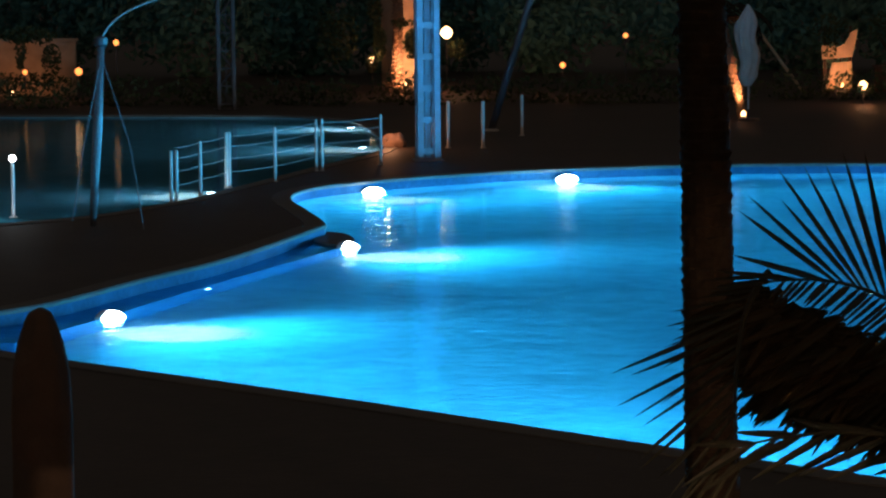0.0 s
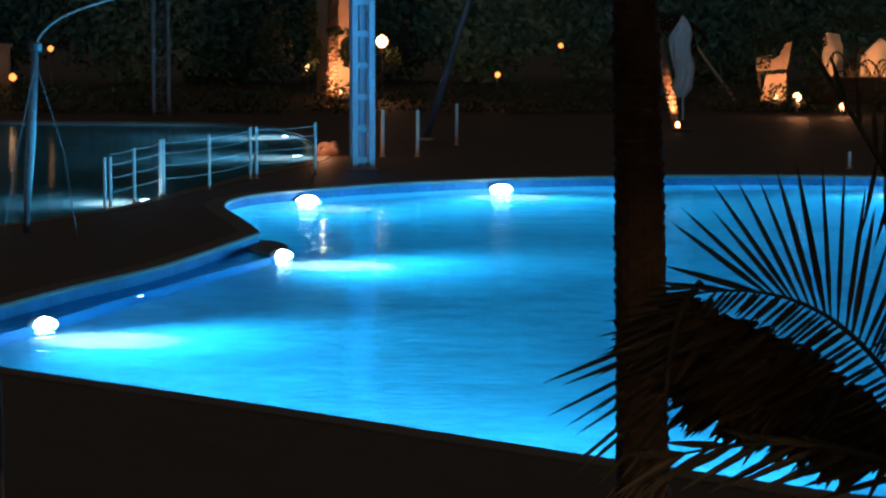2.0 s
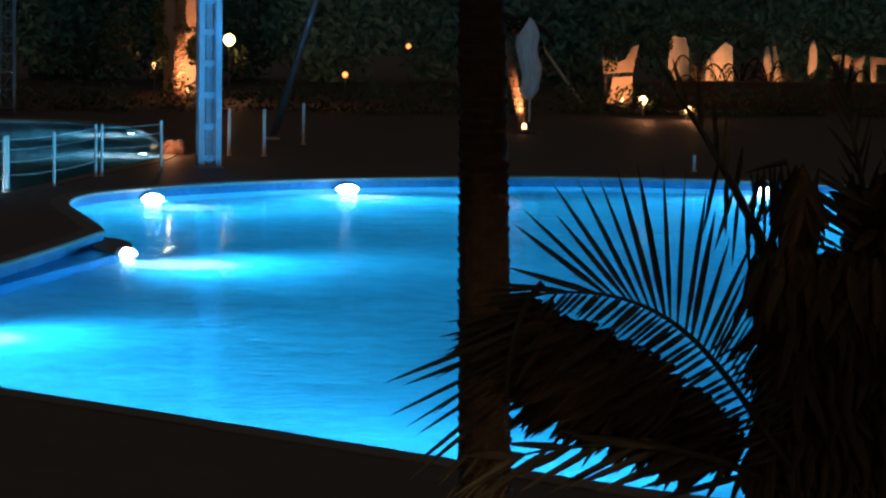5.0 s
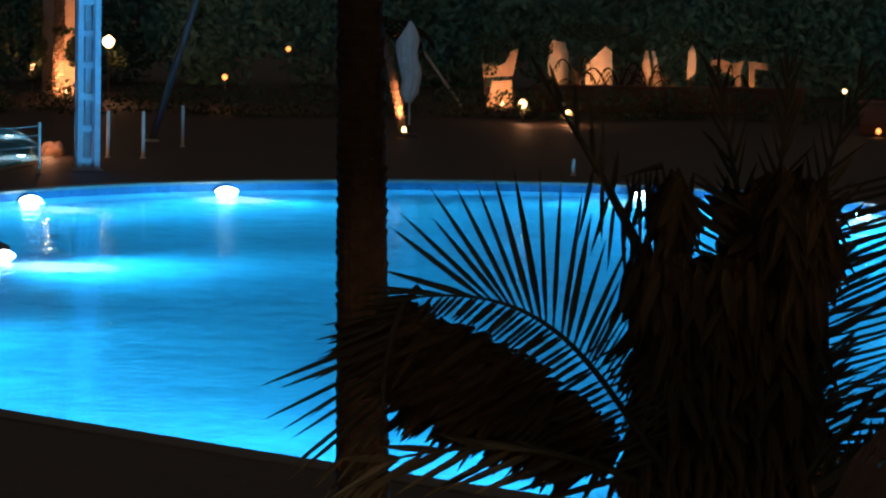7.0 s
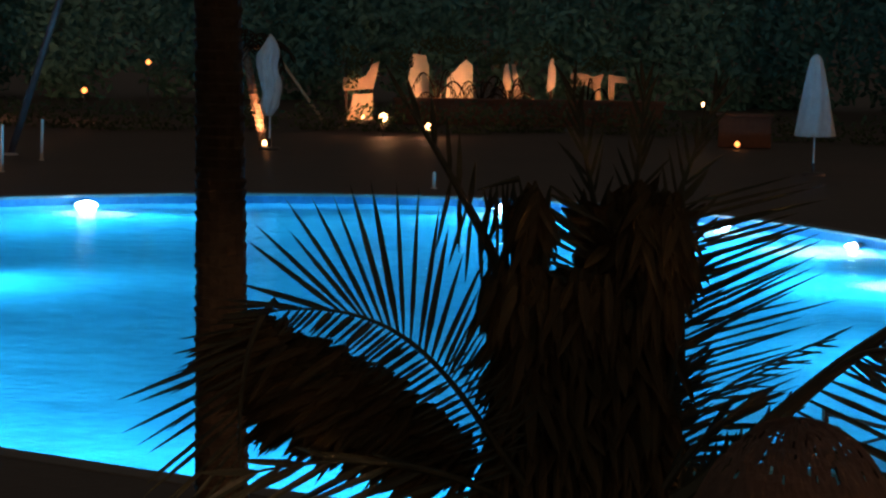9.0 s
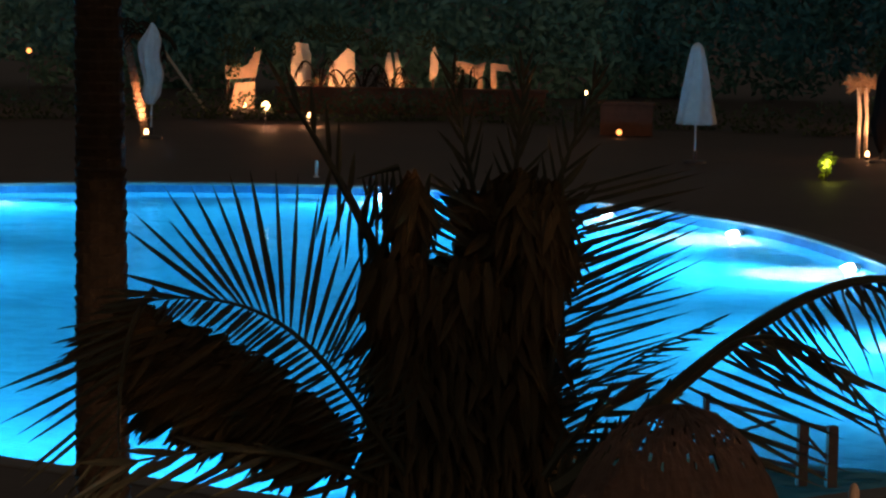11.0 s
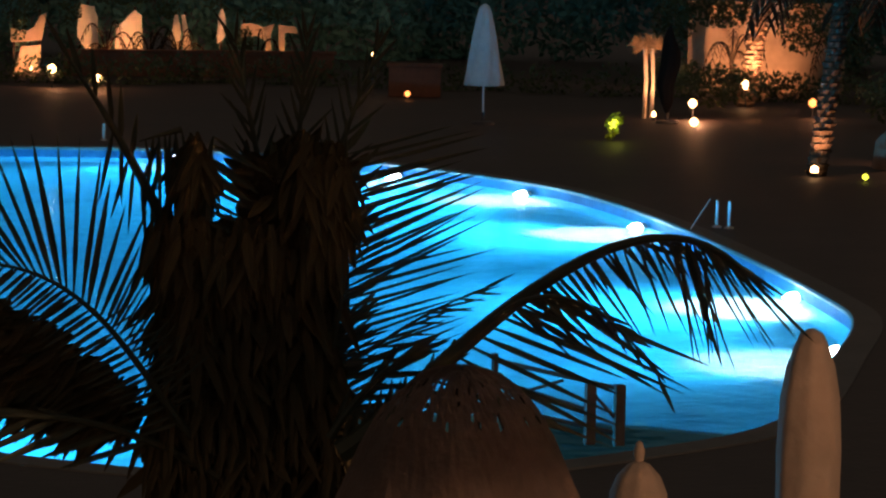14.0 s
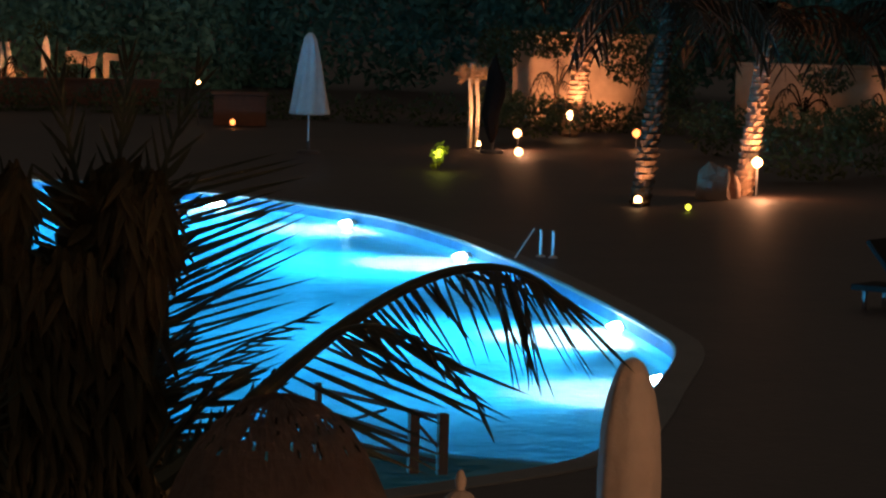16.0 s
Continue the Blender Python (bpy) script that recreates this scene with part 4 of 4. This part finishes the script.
def shaped(name, y, outline, mat, label, category, group="", kind="", thick=0.12, posts=()):
    """An upright sheet of cloth or plaster with a cut outline of (x, z), gathered in soft folds."""
    xs = [x for x, z in outline]
    x0 = sum(xs) / len(xs)
    t = thing(name, (x0, y, 0), label, category, group, kind=kind)
    bm = bmesh.new()
    bm.faces.new([bm.verts.new((x - x0, 0, z)) for x, z in outline])
    bmesh.ops.subdivide_edges(bm, edges=bm.edges[:], cuts=5, use_grid_fill=True)
    bmesh.ops.triangulate(bm, faces=bm.faces[:])
    for v in bm.verts:
        v.co.x += 0.02 * noise.noise(v.co * 7 + Vector((x0, 0, 0)))
        v.co.z += 0.02 * noise.noise(v.co * 7 + Vector((0, x0, 0)))
    made = bmesh.ops.extrude_face_region(bm, geom=bm.faces[:])["geom"]
    bmesh.ops.translate(bm, verts=[v for v in made if isinstance(v, bmesh.types.BMVert)], vec=(0, thick, 0))
    part("sheet", bm, mat, t)
    for x in posts:
        bm = bmesh.new()
        box(bm, x - x0 - 0.04, x - x0 + 0.04, thick - 0.02, thick + 0.06, 0.0, max(z for _, z in outline) + 0.1, bevel=0.01)
        part("post", bm, WOOD, t)
    return t


# cream sheets shaped like the patches of light on a wall behind fronds
LIT_PATCH = "upright cream sheet cut to the outline of a lit wall patch"
shaped("cabana_wall", 97.2, [(11.9, 0.93), (12.86, 0.98), (13.02, 1.86), (12.78, 1.74), (12.62, 1.42), (12.4, 1.30), (11.9, 1.36)], PLASTER, "ochre cabana wall with a slanting top, lit", "wall", kind="structure", posts=(12.0, 12.8))
shaped("cabana_wall", 97.05, [(12.0, 0.0), (12.82, 0.0), (12.82, 0.86), (12.2, 0.82)], PLASTER, "low ochre step of the cabanas, dimly lit", "wall", kind="structure")
shaped("lit_wall_patch", 97.2, [(13.97, 1.12), (14.3, 0.6), (14.63, 0.6), (14.6, 1.7), (14.5, 2.08), (14.1, 2.12), (13.98, 1.9)], CREAM, LIT_PATCH, "curtain", "cabana curtains", posts=(14.3,))
shaped("lit_wall_patch", 97.2, [(15.17, 0.6), (16.05, 0.6), (16.0, 1.8), (15.78, 1.97), (15.55, 1.75), (15.2, 1.38)], CREAM, LIT_PATCH, "curtain", "cabana curtains", posts=(15.8,))
shaped("lit_wall_patch", 97.2, [(17.06, 0.6), (17.2, 0.6), (17.26, 1.3), (17.16, 1.84), (17.02, 1.84), (17.0, 1.3)], CREAM, LIT_PATCH, "curtain", "cabana curtains", posts=(17.1,))
shaped("lit_wall_patch", 97.2, [(17.36, 0.6), (17.62, 0.6), (17.52, 1.2), (17.38, 1.84), (17.26, 1.84), (17.34, 1.2)], CREAM, LIT_PATCH, "curtain", "cabana curtains", posts=(17.4,))
shaped("lit_wall_patch", 97.2, [(18.42, 0.95), (18.68, 1.14), (18.7, 1.7), (18.58, 2.12), (18.46, 1.8)], CREAM, LIT_PATCH, "curtain", "cabana curtains", posts=(18.56,))
shaped("cabana_wall", 97.2, [(19.2, 1.16), (19.72, 1.2), (20.0, 1.02), (20.04, 0.0), (20.17, 0.0), (20.15, 1.25), (20.26, 1.58), (19.9, 1.48), (19.5, 1.62), (19.2, 1.56)], PLASTER, "ochre cabana arch with one leg, lit", "wall", kind="structure", posts=(19.3,))
shaped("cabana_wall", 97.2, [(20.45, 0.0), (20.6, 0.0), (20.6, 1.3), (21.04, 1.28), (20.95, 1.5), (20.4, 1.55)], PLASTER, "ochre cabana arch end, faintly lit", "wall", kind="structure")
for x, y, h, seed in ((14.75, 96.3, 0.6, 61), (16.1, 96.2, 0.55, 62), (17.0, 96.2, 0.5, 63), (19.5, 96.2, 0.4, 64), (38.3, 83.2, 0.5, 65), (40.6, 82.4, 0.5, 66), (31.7, 86.2, 0.9, 67), (34.6, 85.2, 0.8, 68)):
    t = thing("dwarf_palm", (0, 0, 0), "small dark palm before a lit ochre wall", "palm", "dwarf palms")
    part("trunk", trunk_mesh(x, y, [(0, 0, 0), (0.02, 0, h * 0.5), (0, 0, h)], 0.09, 0.07, 0.1, 0.3, 10), SHADED_BARK, t)
    crown(t, (x, y, h - 0.05), 7, 1.0, 1.5, 9, 0.035, seed, UNLIT_FROND)
for x, y, z, w in ((12.4, 96.2, 0.5, 95), (14.9, 95.6, 0.45, 270), (17.7, 95.4, 0.45, 200), (19.6, 96.2, 0.5, 115), (31.9, 85.0, 0.4, 430), (40.6, 82.2, 0.4, 90), (-1.15, 99.9, 0.5, 420), (-13.2, 95.6, 0.4, 24)):
    uplight(x, y, x, y + 3, 1.3, w, 0.035)

# lit thatched hut by the far deck
t = thing("thatched_hut", (25.06, 74.1, 0), "small thatched post canopy with pale posts, lit from below", "canopy")
for dx, dy in ((-0.09, 0), (0.1, 0), (0.02, 0.3)):
    bm = bmesh.new()
    tube(bm, [(dx, dy, 0), (dx + 0.02, dy, 1.0), (dx - 0.03, dy, 1.75)], [0.06, 0.05, 0.055], 10)
    part("post", bm, CREAM, t)
skirt("thatch", (0.04, 0.1, 1.84), (0.36, 0.3, 0.14), 240, 110, 75, 0.3, THATCH, t, "ragged dry thatch", 0.03, 81)
uplight(24.95, 73.3, 25.1, 74.1, 2.0, 130, 0.05)


def boulder(x, y, rx, ry, rz, seed, label):
    rnd = random.Random(seed)
    bm = bmesh.new()
    bmesh.ops.create_icosphere(bm, subdivisions=3, radius=1.0)
    for v in bm.verts:
        n = noise.noise(v.co * 1.6 + Vector((seed, 0, 0))) * 0.35 + noise.noise(v.co * 4 + Vector((0, seed, 0))) * 0.1
        v.co *= 1 + n
        v.co = Vector((v.co.x * rx, v.co.y * ry, max(-0.15, v.co.z) * rz))
    ob = mesh_object("boulder", bm, ROCK)
    ob.matrix_basis = pose(x, y, 0.14 * rz, 0, 0, rnd.uniform(0, 360))
    return tagged(ob, label, "rock", "boulders")


boulder(24.55, 57.4, 0.40, 0.34, 0.60, 3, "rounded brown boulder at the deck's edge")
boulder(25.05, 57.8, 0.24, 0.25, 0.5, 4, "smaller brown boulder beside the palm")
boulder(-1.1, 70.1, 0.33, 0.25, 0.28, 5, "small boulder lit orange by the second pool")
lamp("POINT", (-1.2, 69.4, 0.45), 22, WARM, 0.05)

# dark lounger on the right-hand deck
t = thing("sun_lounger", (19.2, 37.5, 0), "dark sun lounger on the open deck", "lounger", turn=35)
bm = bmesh.new()
box(bm, -0.33, 0.33, -0.95, 0.95, 0.26, 0.34, bevel=0.02)
part("bed", bm, BLACK_CANVAS, t)
bm = bmesh.new()
box(bm, -0.33, 0.33, 0, 0.75, 0, 0.07, m=pose(0, 0.25, 0.36, 48), bevel=0.02)
part("backrest", bm, BLACK_CANVAS, t)
for sx in (-0.28, 0.28):
    for sy in (-0.8, 0.75):
        bm = bmesh.new()
        box(bm, sx - 0.025, sx + 0.025, sy - 0.025, sy + 0.025, 0, 0.262)
        part("leg", bm, DARK_STEEL, t)

# hotel front behind the camera, terrace lamps, unseen balcony slab added to cut their light
wall("wall_hotel", -22, -3.2, 30, -3.2, 9.0, PLASTER, "plain plastered hotel front behind the terrace", -0.3)
bm = bmesh.new()
box(bm, -22, 30, -3.15, 1.2, 2.66, 2.86, bevel=0.01)
tagged(mesh_object("balcony_shade_slab", bm, PLASTER), "unseen balcony slab, added to keep terrace light off the palm leaves", "balcony", kind="structure")
for x, w in ((10.0, 2200), (-7.0, 260)):
    t = thing("ceiling_lamp", (x, -2.6, 0), "warm terrace lamp under the hotel balcony", "lamp", "terrace lamps")
    bm = bmesh.new()
    lathe(bm, [(0.14, 2.655), (0.15, 2.64), (0.13, 2.62)], 16)
    part("rose", bm, DARK_STEEL, t)
    bm = bmesh.new()
    lathe(bm, [(0.12, 2.63), (0.11, 2.60), (0.06, 2.575), (0.01, 2.565)], 16)
    part("diffuser", bm, BULB, t, smooth=True)
    lamp("POINT", (x, -2.4, 2.615), w, (1.0, 0.62, 0.38), 0.06)
